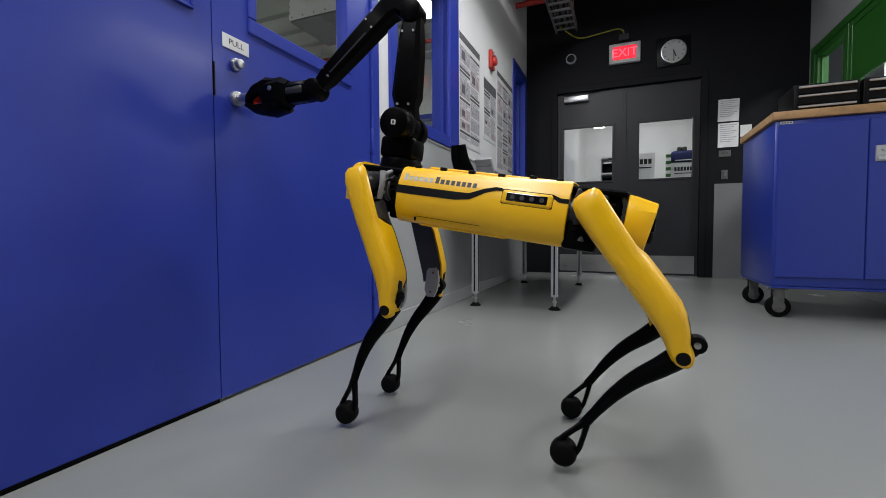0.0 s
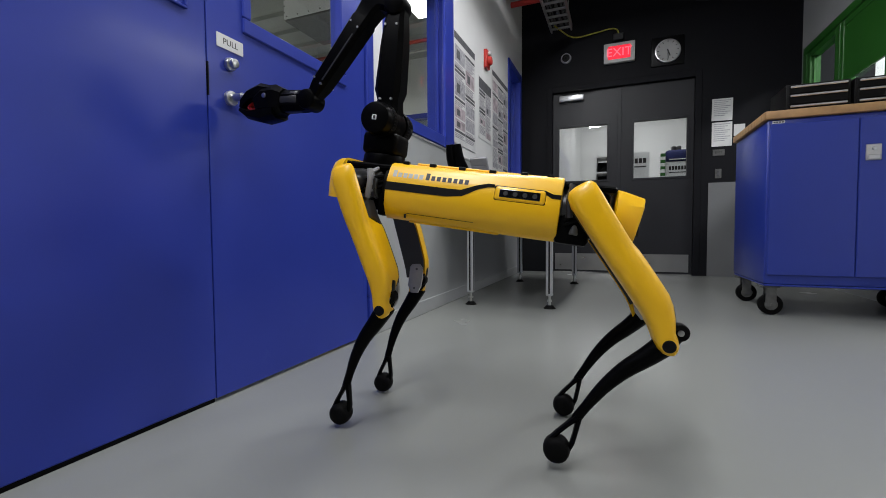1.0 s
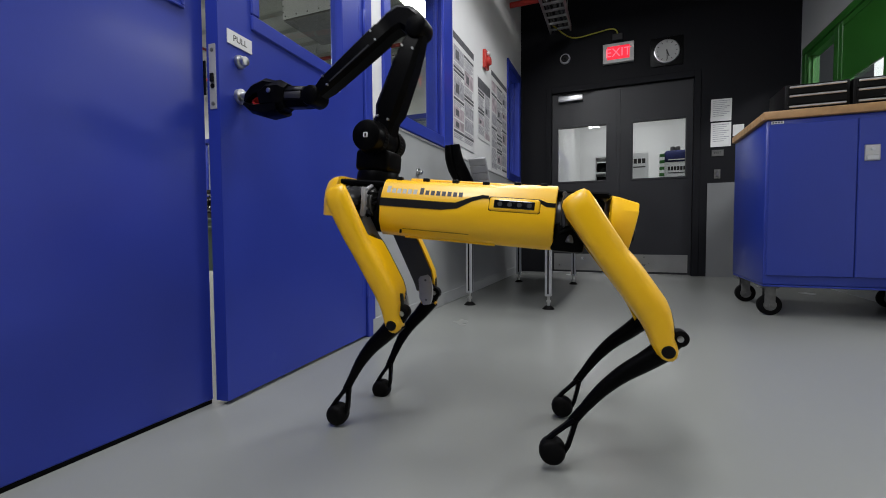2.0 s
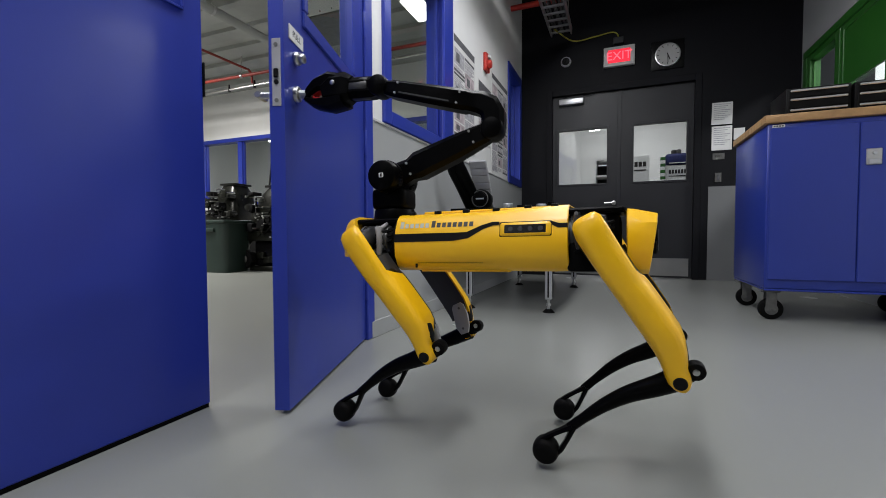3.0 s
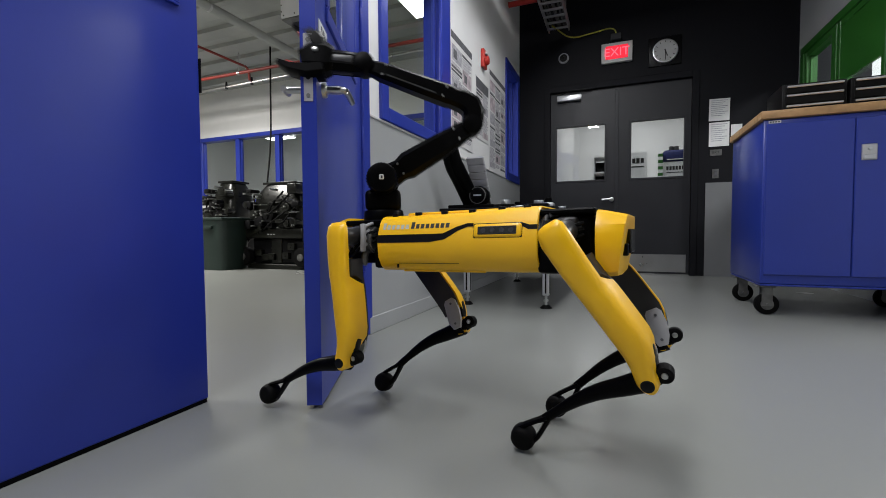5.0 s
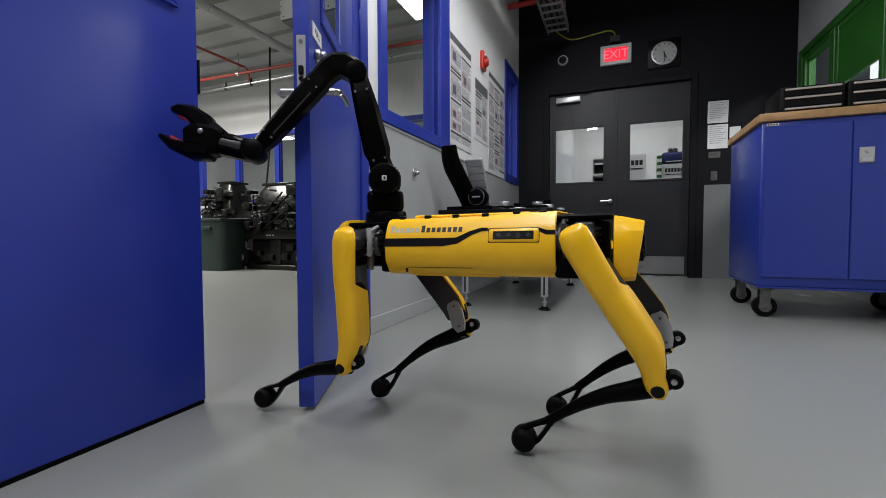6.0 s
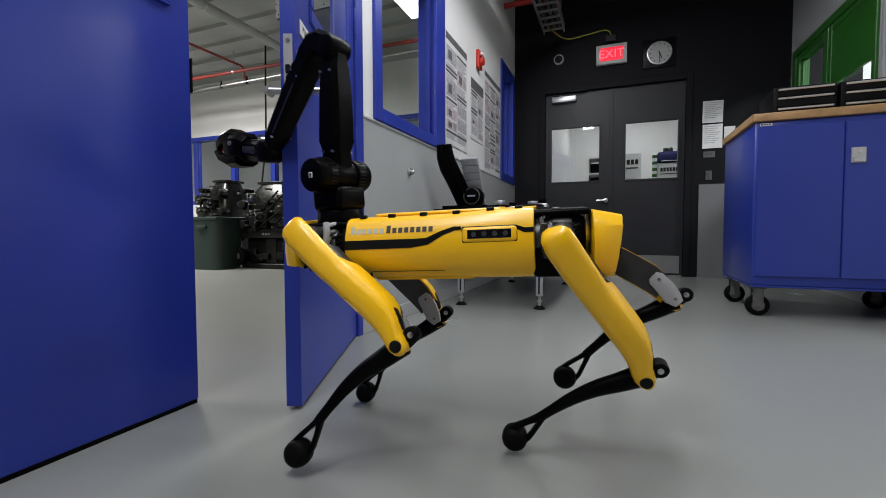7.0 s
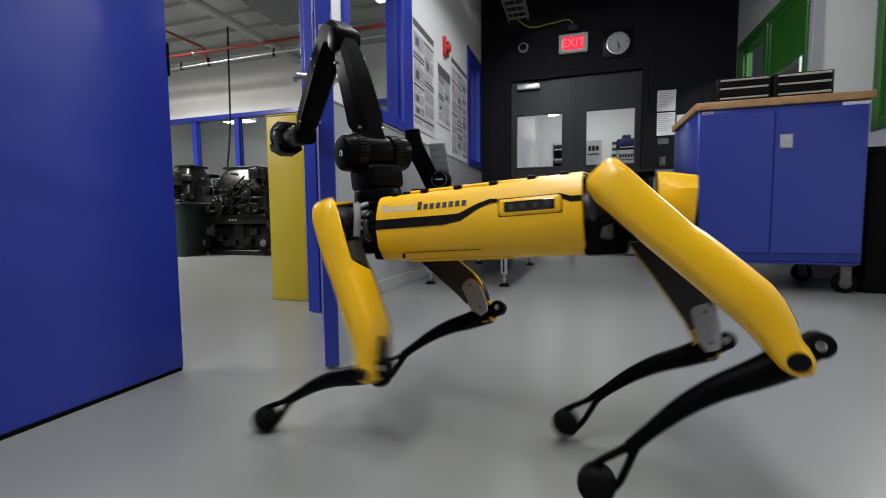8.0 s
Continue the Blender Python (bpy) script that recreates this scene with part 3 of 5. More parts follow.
ring = [(0.34 + 0.055 * math.cos(a), 3.355, TZ + 0.088 + 0.055 * math.sin(a)) for a in (2 * math.pi * k / 28 for k in range(29))]
for p, q in zip(ring, ring[1:]):
    cyl(bm, p, q, 0.0035, n=6)
part("ring", bm, M_ACT, w, "thin grey ring round the drum")
for k in range(7):
    b2 = bx(0.285, 0.0, 0.0, 0.40, 0.050, 0.022, 0.003, 1)
    b2.transform(Matrix.Translation((0, 3.28 + 0.030 * k, TZ + 0.325 - 0.044 * k)) @ pose(0, 0, 0, -56, 0, 0))
    fin = part("fin", b2, M_PAD, rig, "grey metal segment")
    for e in ((0.285, 0.291), (0.394, 0.400)):
        b3 = bx(e[0], 0.002, 0.021, e[1], 0.048, 0.026, 0.001, 1)
        b3.transform(Matrix.Translation((0, 3.28 + 0.030 * k, TZ + 0.325 - 0.044 * k)) @ pose(0, 0, 0, -56, 0, 0))
        part("edge", b3, M_ALU, fin)
    b3 = bx(0.292, 0.046, 0.0215, 0.393, 0.050, 0.0255)
    b3.transform(Matrix.Translation((0, 3.28 + 0.030 * k, TZ + 0.325 - 0.044 * k)) @ pose(0, 0, 0, -56, 0, 0))
    part("joint", b3, M_BLACK, fin, smooth=0)
part("base", bx(0.14, 3.32, TZ, 0.46, 3.72, TZ + 0.025, 0.005, 1), M_ROBOT, rig)

random.seed(5)
for k, (x, y, wx, wy, h, mat, lab, nm) in enumerate((
    (0.34, 3.86, 0.10, 0.06, 0.05, M_ROBOT, "black machined part on the table", "machine_part"),
    (0.42, 3.98, 0.05, 0.05, 0.045, M_ALU, "bright metal block on the table", "machine_part"),
    (0.30, 4.08, 0.06, 0.08, 0.06, M_ROBOT, "black motor on the table", "motor"),
    (0.48, 4.14, 0.07, 0.05, 0.04, M_STEEL, "steel bracket on the table", "bracket"),
    (0.36, 4.24, 0.05, 0.05, 0.055, M_ACT, "grey gearbox on the table", "gearbox"),
    (0.64, 3.62, 0.09, 0.06, 0.035, M_ROBOT, "black bracket on the table", "bracket"),
    (0.68, 3.80, 0.05, 0.05, 0.050, M_ALU, "bright metal block on the table", "machine_part"),
    (0.66, 4.02, 0.08, 0.07, 0.030, M_ROBOT, "black machined part on the table", "machine_part"),
    (0.62, 4.28, 0.06, 0.05, 0.042, M_STEEL, "steel bracket on the table", "bracket"),
    (0.70, 4.46, 0.06, 0.06, 0.034, M_ROBOT, "black motor on the table", "motor"),
    (0.66, 4.74, 0.16, 0.05, 0.018, M_ACT, "flat grey plate on the table", "plate"))):
    t = thing(nm, (x, y, TZ), lab, "machine part", "parts on the table")
    wx, wy, h = wx * 1.6, wy * 1.6, h * 1.7
    part("block", bx(-wx / 2, -wy / 2, 0, wx / 2, wy / 2, h * 0.6, 0.004, 2), mat, t)
    bm = bmesh.new()
    cyl(bm, (0, 0, h * 0.6), (0, 0, h), min(wx, wy) * 0.36, n=16, bevel=0.003)
    part("boss", bm, M_ALU if mat is M_ROBOT else M_ROBOT, t)
bm = bmesh.new()
box(bm, 0.44, 3.62, TZ, 0.60, 4.05, TZ + 0.022, 0.003, 1)
tagged(part("metal_bar", bm, M_STEEL), "flat bright steel bar lying on the table", "bar")
cont = thing("clear_box", (0.40, 4.50, TZ), "small clear plastic box with a bottle in it", "box")
bm = bmesh.new()
for a in ((-0.06, -0.05, 0, 0.06, -0.047, 0.085), (-0.06, 0.047, 0, 0.06, 0.05, 0.085), (-0.06, -0.047, 0, -0.057, 0.047, 0.085), (0.057, -0.047, 0, 0.06, 0.047, 0.085), (-0.057, -0.047, 0, 0.057, 0.047, 0.003)):
    box(bm, *a)
part("wall", bm, M_CLEAR, cont, smooth=0)
bot = thing("bottle", (0.32, 4.40, TZ), "small white plastic bottle on the table", "bottle")
bm = bmesh.new()
tube(bm, [(0, 0, 0), (0, 0, 0.004), (0, 0, 0.06), (0, 0, 0.075), (0, 0, 0.082)], [0.016, 0.018, 0.018, 0.010, 0.008], 16)
part("body", bm, M_PAPER, bot)
bm = bmesh.new()
cyl(bm, (0, 0, 0.082), (0, 0, 0.105), 0.010, 0.008, 14, 0.002)
part("cap", bm, M_WHITE, bot)


# ---- on the walls ----
def poster(y0, y1, z0, z1, label, seed, head):
    """A printed sheet on the left wall: columns of unreadable text as bars, boxes and figures."""
    rnd = random.Random(seed)
    t = thing("poster", (0, 0, 0), label, "poster", "posters on the wall")
    sheet = part("sheet", bx(0.0015, y0, z0, 0.0045, y1, z1, 0.0005, 1), M_PAPER, t, smooth=0)
    dark, light, tint = bmesh.new(), bmesh.new(), bmesh.new()
    x0, x1 = 0.0045, 0.0052
    box(dark, x0, y0 + 0.012, z1 - 0.062 * head, x1, y1 - 0.012, z1 - 0.010)
    cols = 2 if y1 - y0 < 0.6 else 3
    cw = (y1 - y0 - 0.03) / cols
    for c in range(cols):
        z = z1 - 0.10
        a = y0 + 0.015 + c * cw
        while z > z0 + 0.05:
            r = rnd.random()
            if r < 0.13:
                box(dark, x0, a + 0.004, z - 0.019, x1, a + cw - 0.006, z)
                z -= 0.027
            elif r < 0.30:
                h = min(rnd.uniform(0.05, 0.13), z - z0 - 0.03)
                if h > 0.02:
                    box(tint if rnd.random() < 0.6 else light, x0, a + 0.010, z - h, x1, a + cw - 0.012, z)
                    if rnd.random() < 0.4:
                        box(dark, x1, a + 0.2 * cw, z - 0.8 * h, x1 + 0.0006, a + 0.5 * cw, z - 0.25 * h)
                z -= h + 0.012
            else:
                box(light, x0, a + 0.008, z - 0.0085, x1, a + cw * rnd.uniform(0.65, 0.97), z)
                z -= 0.0125
        if c:
            box(light, x0, a - 0.003, z0 + 0.03, x1, a, z1 - 0.09)
    tagged(part("printed_block", dark, M_INK, sheet, smooth=0), kind="stuff")
    tagged(part("printed_text", light, M_INKL, sheet, smooth=0), kind="stuff")
    tagged(part("printed_picture", tint, M_TINT, sheet, smooth=0), kind="stuff")


poster(3.57, 4.085, 1.175, 2.005, "tall white printed notice with dark headings", 1, 1.0)
poster(4.18, 4.585, 1.33, 1.865, "white printed notice in two columns", 2, 1.6)
poster(4.605, 5.245, 1.10, 2.065, "large white printed notice in columns", 3, 0.9)

al = thing("fire_alarm", (0.0, 4.40, 2.066), "red wall-mounted fire alarm sounder", "fire alarm")
part("backplate", bx(0.0, -0.055, -0.08, 0.03, 0.055, 0.08, 0.006, 2), M_RED, al)
bm = bmesh.new()
cyl(bm, (0.03, 0.0, -0.015), (0.062, 0.0, -0.015), 0.042, 0.034, 20, 0.005)
part("sounder", bm, M_RED, al)
part("strobe", bx(0.03, -0.025, 0.035, 0.055, 0.025, 0.062, 0.006, 2), M_PAPER, al, "clear strobe lens")
kn = thing("wall_button", (0.005, 2.95, 0.88), "small round steel wall button", "button")
bm = bmesh.new()
cyl(bm, (0, 0, 0), (0.012, 0, 0), 0.024, n=18, bevel=0.003)
cyl(bm, (0.012, 0, 0), (0.032, 0, -0.006), 0.012, n=14, bevel=0.003)
part("knob", bm, M_STEEL, kn)

ex = thing("exit_sign", (1.125, YB, 2.535), "lit red exit sign in a white housing", "exit sign")
part("housing", bx(-0.165, -0.055, -0.11, 0.165, 0.0, 0.11, 0.008, 2), M_LTRIM, ex)
part("face", bx(-0.118, -0.058, -0.074, 0.118, -0.0552, 0.074, 0.002, 1), M_EXIT, ex, "glowing red face")
lettering("sign_text", "EXIT", 0.132, M_EXITDIM, pose(0, -0.0595, -0.002, 90, 0, 0), ex, 0.001)

ck = thing("wall_clock", (1.62, YB, 2.475), "round white wall clock with a black rim on a black plate", "clock")
part("backplate", bx(-0.165, -0.02, -0.15, 0.165, 0.0, 0.165, 0.008, 2), M_BLACK, ck)
bm = bmesh.new()
cyl(bm, (0, -0.02, 0), (0, -0.052, 0), 0.132, 0.127, 40, 0.006)
part("rim", bm, M_ALU, ck, "thin metal rim")
bm = bmesh.new()
cyl(bm, (0, -0.048, 0), (0, -0.0535, 0), 0.117, n=40)
face = part("dial", bm, M_CLOCK, ck, "pale clock face")
for h in range(12):
    bm = bx(-0.0035, -0.0548, 0.088, 0.0035, -0.0534, 0.107)
    bm.transform(pose(0, 0, 0, 0, h * 30, 0))
    part("hour_mark", bm, M_PRINTB, face, smooth=0)
for ang, ln, wd in ((160, 0.065, 0.006), (178, 0.092, 0.004)):
    bm = bx(-wd, -0.057, -0.015, wd, -0.0552, ln, 0.001, 1)
    bm.transform(pose(0, 0, 0, 0, ang, 0))
    part("pointer", bm, M_PRINTB, face)

sp = thing("wall_speaker", (0.535, YB, 2.565), "small round black wall speaker with a pale rim", "speaker")
bm = bmesh.new()
cyl(bm, (0, 0, 0), (0, -0.03, 0), 0.062, 0.058, 28, 0.004)
part("rim", bm, M_INKL, sp)
bm = bmesh.new()
cyl(bm, (0, -0.029, 0), (0, -0.034, 0), 0.044, n=26)
cyl(bm, (0, -0.034, 0), (0, -0.042, 0), 0.018, 0.012, 18, 0.002)
part("cone", bm, M_BLACK, sp)


def notice(x0, x1, z0, z1, tilt, label):
    t = thing("notice", ((x0 + x1) / 2, YB, (z0 + z1) / 2, 0, tilt, 0), label, "notice", "notices by the door")
    w, h = (x1 - x0) / 2, (z1 - z0) / 2
    part("sheet", bx(-w, -0.004, -h, w, -0.001, h, 0.0004, 1), M_PAPER, t, smooth=0)
    bm = bmesh.new()
    for k in range(9):
        box(bm, -w * 0.8, -0.0046, h * 0.8 - k * h * 0.17, w * (0.8 - 0.25 * (k % 3)), -0.004, h * 0.8 - k * h * 0.17 + h * 0.06)
    tagged(part("printed_text", bm, M_INKL, t, smooth=0), kind="stuff")


notice(2.055, 2.246, 1.672, 1.905, 1, "white printed sheet taped to the dark wall")
notice(2.058, 2.245, 1.40, 1.655, 0, "white printed sheet with a diagram taped to the dark wall")
sg = thing("door_sign", (2.125, YB, 1.335), "small grey sign plate with dark lettering", "sign")
part("plate", bx(-0.055, -0.006, -0.033, 0.055, -0.001, 0.033, 0.001, 1), M_ACT, sg)
lettering("sign_text", "EXIT", 0.032, M_PRINTB, pose(0, -0.0063, 0, 90, 0, 0), sg, 0.0004)
sc = thing("light_switch", (2.125, YB, 1.11), "pale wall switch plate", "switch")
part("plate", bx(-0.03, -0.008, -0.05, 0.03, -0.001, 0.05, 0.003, 1), M_ACT, sc)
part("rocker", bx(-0.012, -0.014, -0.028, 0.012, -0.0075, 0.028, 0.003, 1), M_INK, sc)
nt = thing("notice", (2.30, YB, 1.56), "white sheet partly hidden behind the cabinet", "notice", "notices by the door")
part("sheet", bx(-0.04, -0.004, -0.06, 0.06, -0.001, 0.06), M_PAPER, nt, smooth=0)

# pipes, tray and cable under the ceiling
pp = thing("sprinkler_pipe", (0, 0, 0), "red sprinkler pipe under the dark ceiling", "pipe")
bm = bmesh.new()
cyl(bm, (-0.0, 5.42, 3.03), (2.82, 5.42, 3.03), 0.03, n=16)
part("pipe", bm, M_RED, pp)
for x in (0.6, 2.0):
    bm = bmesh.new()
    cyl(bm, (x, 5.42, 3.03), (x, 5.42, 3.6), 0.006, n=8)
    cyl(bm, (x - 0.015, 5.42, 3.03), (x + 0.015, 5.42, 3.03), 0.036, n=16)
    part("hanger", bm, M_STEEL, pp)
tr = thing("cable_tray", (0, 0, 0), "grey metal cable tray hung from the ceiling", "cable tray")
bm = bmesh.new()
for x in (0.40, 0.62):
    box(bm, x - 0.008, 3.2, 2.78, x + 0.008, 5.75, 2.86, 0.002, 1)
part("side_rail", bm, M_ALU, tr)
for k in range(17):
    part("rung", bx(0.408, 3.25 + k * 0.15, 2.785, 0.612, 3.285 + k * 0.15, 2.80, 0.002, 1), M_ALU, tr)
for k in range(9):
    bm = bmesh.new()
    x = 0.422 + 0.022 * k
    tube(bm, smooth_path([(x, 3.2, 2.812), (x + 0.006 * (k % 3 - 1), 4.1, 2.815), (x - 0.005 * (k % 2), 5.0, 2.811), (x, 5.74, 2.813)], 4), 0.009 + 0.002 * (k % 2), 7)
    part("cable", bm, M_ACT if k % 3 else M_BLACK, tr)
for y in (3.6, 5.4):
    for x in (0.40, 0.62):
        bm = bmesh.new()
        cyl(bm, (x, y, 2.86), (x, y, 3.6), 0.005, n=8)
        part("hanger", bm, M_STEEL, tr)
cbl = bmesh.new()
tube(cbl, smooth_path([(0.45, 5.6, 2.80), (0.62, 5.90, 2.765), (0.85, 5.97, 2.80), (1.03, 5.98, 2.825), (1.10, 5.98, 2.80), (1.12, 5.98, 2.74)], 5), 0.008, 8)
tagged(part("cable", cbl, M_CABLE), "yellow cable looping from the tray to a box", "cable")
jb = part("junction_box", bx(1.06, YB - 0.05, 2.68, 1.17, YB, 2.75, 0.004, 1), M_DARKDOOR)
tagged(jb, "small dark junction box above the exit sign", "junction box")
hl = thing("emergency_lamp", (1.62, 5.6, 3.07), "grey emergency lamp head under the ceiling", "lamp")
part("head", bx(-0.06, -0.05, -0.03, 0.06, 0.05, 0.06, 0.012, 2), M_INKL, hl)
bm = bmesh.new()
cyl(bm, (0, 0, 0.06), (0, 0, 0.53), 0.01, n=10)
part("stem", bm, M_STEEL, hl)

# ---- beyond the double door ----
sgn = thing("white_carton", (1.415, 7.0, 0.0), "tall white carton with dark printed bars beyond the pane", "carton")
part("carton", bx(-0.135, 0, 0.0, 0.096, 0.28, 1.559, 0.004, 1), M_WHITE, sgn)
bm = bmesh.new()
for k in range(3):
    box(bm, -0.085 + k * 0.052, -0.003, 1.41, -0.045 + k * 0.052, 0, 1.475)
box(bm, -0.09, -0.003, 1.355, 0.06, 0, 1.370)
tagged(part("printed_block", bm, M_PRINTB, sgn, smooth=0), kind="stuff")
bg = thing("supply_carton", (1.87, 7.0, 0.0), "white carton with dark bars under a navy bag", "carton")
part("carton", bx(-0.165, 0, 0.0, 0.20, 0.28, 1.405, 0.004, 1), M_WHITE, bg)
bm = bmesh.new()
for k in range(6):
    box(bm, -0.125 + k * 0.036, -0.003, 1.295, -0.098 + k * 0.036, 0, 1.345)
box(bm, -0.125, -0.003, 1.258, 0.08, 0, 1.268)
tagged(part("printed_block", bm, M_PRINTB, bg, smooth=0), kind="stuff")
nb = thing("bag", (1.86, 7.1, 1.405), "navy fabric bag on a white carton", "bag")
part("body", bx(-0.155, -0.11, 0, 0.17, 0.14, 0.155, 0.04, 3), M_NAVY, nb)
part("band", bx(-0.11, -0.113, 0.022, 0.12, -0.105, 0.034, 0.001, 1), M_PAPER, nb, "white printed band")
bm = bmesh.new()
for dx in (-0.05, 0.01):
    tube(bm, [(dx, 0, 0.14), (dx, 0, 0.15), (dx, 0, 0.205), (dx, 0, 0.215)], [0.025, 0.03, 0.03, 0.02], 14)
part("bottle_top", bm, M_ACT, nb)
tp = thing("striped_post", (1.672, 6.98, 0), "narrow post wrapped in green and white striped tape", "post")
for k in range(36):
    part("tape_band", bx(-0.028, -0.028, k * 0.042, 0.028, 0.028, k * 0.042 + 0.042), M_GREEN if k % 2 else M_WHITE, tp, smooth=0)
nk = thing("shelf_unit", (0.885, 7.0, 0), "grey shelf unit with dark gaps beyond the pane", "shelf")
part("side", bx(-0.06, 0, 0, -0.04, 0.4, 1.55), M_WHITE, nk, smooth=0)
part("side", bx(0.22, 0, 0, 0.24, 0.4, 1.55), M_WHITE, nk, smooth=0)
for z in (1.08, 1.30, 1.52):
    part("shelf", bx(-0.04, 0, z, 0.22, 0.4, z + 0.02), M_WHITE, nk, smooth=0)
part("backing", bx(-0.04, 0.38, 0, 0.22, 0.395, 1.5), M_BLACK, nk, smooth=0)

# ---- the next room ----
yp = thing("yellow_post", (-0.43, 2.62, 0), "yellow painted square guard post on the floor", "post")
part("post", bx(-0.12, -0.02, 0.0, 0.12, 0.16, 1.085, 0.006, 2), M_YPOST, yp)
part("cap", bx(-0.122, -0.022, 1.085, 0.122, 0.162, 1.094, 0.003, 1), M_YPOST, yp)

wb = thing("waste_tub", (-4.0, 5.0, 0), "dark green plastic waste tub with a thick rim", "bin")
bm = bmesh.new()
bin_shell(bm, 0, 0, 0.33, 0.26, 0.68, 0.12)
part("tub", bm, M_GBIN, wb, smooth=60)
bm = bmesh.new()
box(bm, -0.345, -0.275, 0.665, 0.345, 0.275, 0.71, 0.015, 2)
part("rim", bm, M_GBIN, wb)
bm = bmesh.new()
box(bm, 0.0, -0.285, 0.55, 0.16, -0.24, 0.60, 0.01, 2)
part("grip", bm, M_GBIN, wb)


def machine(name, x, y, label, h, wide, seed):
    """A dark walking machine standing idle: frame, engine body, drums, hoses, folded legs."""
    rnd = random.Random(seed)
    t = thing(name, (x, y, 0), label, "machine", "idle machines")
    part("base", bx(-wide * 0.42, -0.28, 0.0, wide * 0.42, 0.3, 0.07, 0.01, 1), M_DRAB, t)
    part("pedestal", bx(-0.09, -0.22, 0.07, 0.09, -0.1, 0.42, 0.01, 1), M_DRAB, t)
    part("lower_body", bx(-wide * 0.40, -0.20, 0.07, wide * 0.40, 0.26, 0.42, 0.03, 2), M_BLACK, t)
    for k in range(5):
        px, pz = rnd.uniform(-wide * 0.3, wide * 0.3), rnd.uniform(0.14, 0.36)
        part("cover", bx(px - 0.06, -0.26, pz - 0.05, px + 0.06, -0.19, pz + 0.04, 0.012, 2), M_DRAB, t)
    part("deck", bx(-wide * 0.46, -0.3, 0.42, wide * 0.46, 0.32, 0.56, 0.02, 2), M_DRAB, t)
    bm = bmesh.new()
    rows = []
    for k in range(7):
        z = 0.56 + (h - 0.56) * k / 6
        f = (1.0, 1.04, 1.03, 1.0, 0.93, 0.78, 0.55)[k]
        rows.append([(wide * 0.40 * f * math.copysign(abs(math.cos(a)) ** 0.5, math.cos(a)), 0.26 * f * math.copysign(abs(math.sin(a)) ** 0.5, math.sin(a)), z) for a in (2 * math.pi * j / 20 for j in range(20))])
    rings(bm, rows)
    part("engine_body", bm, M_DRAB, t)
    for k in range(9):
        bm = bmesh.new()
        px, pz = rnd.uniform(-wide * 0.4, wide * 0.4), rnd.uniform(0.62, h - 0.14)
        r = rnd.uniform(0.035, 0.075)
        cyl(bm, (px, -0.34 - rnd.uniform(0, 0.04), pz), (px, -0.2, pz), r, r * 0.9, 18, 0.008)
        part("drum", bm, rnd.choice((M_BLACK, M_DRAB, M_DRAB)), t)
    for k in range(14):
        px, pz = rnd.uniform(-wide * 0.42, wide * 0.42), rnd.uniform(0.58, h - 0.08)
        sx_, sz_ = rnd.uniform(0.03, 0.09), rnd.uniform(0.025, 0.07)
        bm = bx(px - sx_, -0.33 - rnd.uniform(0, 0.05), pz - sz_, px + sx_, -0.18, pz + sz_, 0.014, 2)
        part("cover", bm, rnd.choice((M_BLACK, M_DRAB)), t)
    # steel studs strewn at random, added as highlights on the dark metal
    bm = bmesh.new()
    for k in range(26):
        px, pz = rnd.uniform(-wide * 0.42, wide * 0.42), rnd.uniform(0.5, h - 0.08)
        cyl(bm, (px, -0.25, pz), (px, -0.395, pz), rnd.uniform(0.006, 0.014), n=10, bevel=0.003)
    tagged(part("glint_stud", bm, M_STEEL, t, "small steel studs standing in for glints on the metal"), kind="stuff")
    part("top_plate", bx(-wide * 0.24, -0.17, h - 0.02, wide * 0.26, 0.17, h + 0.015, 0.008, 2), M_DRAB, t)
    for k in range(7):
        bm = bmesh.new()
        a, b_ = rnd.uniform(-wide * 0.42, wide * 0.42), rnd.uniform(-wide * 0.42, wide * 0.42)
        tube(bm, smooth_path([(a, -0.28, rnd.uniform(0.5, 0.9)), ((a + b_) / 2, -0.37, rnd.uniform(0.6, 1.0)), (b_, -0.28, rnd.uniform(0.6, h - 0.1))], 6), 0.012, 8)
        part("hose", bm, M_RUBBER, t)
    for sx in (-1, 1):
        bm = bmesh.new()
        tube(bm, smooth_path([(sx * wide * 0.42, -0.22, 0.50), (sx * wide * 0.52, -0.25, 0.33), (sx * wide * 0.44, -0.26, 0.20), (sx * wide * 0.56, -0.3, 0.05)], 5), [0.06] * 6 + [0.045] * 10, 12)
        part("leg", bm, M_BLACK, t)
        bm = bmesh.new()
        cyl(bm, (sx * wide * 0.45, -0.33, 0.17), (sx * wide * 0.45, -0.22, 0.17), 0.13, n=26, bevel=0.015)
        part("wheel", bm, M_RUBBER, t)
        bm = bmesh.new()
        cyl(bm, (sx * wide * 0.45, -0.345, 0.17), (sx * wide * 0.45, -0.21, 0.17), 0.05, n=20, bevel=0.008)
        part("hub", bm, M_ACT, t)
    bm = bmesh.new()
    for k in range(3):
        box(bm, -0.07 + 0.05 * k, -0.305, 0.47, -0.04 + 0.05 * k, -0.30, 0.485)
    part("plate_mark", bm, M_ALU, t, smooth=0)


machine("idle_machine", -3.22, 5.45, "dark olive walking machine with hoses and drums on a stand", 1.19, 1.12, 4)
machine("idle_machine", -4.55, 5.75, "dark machine with a domed head behind the tub", 1.30, 0.62, 9)

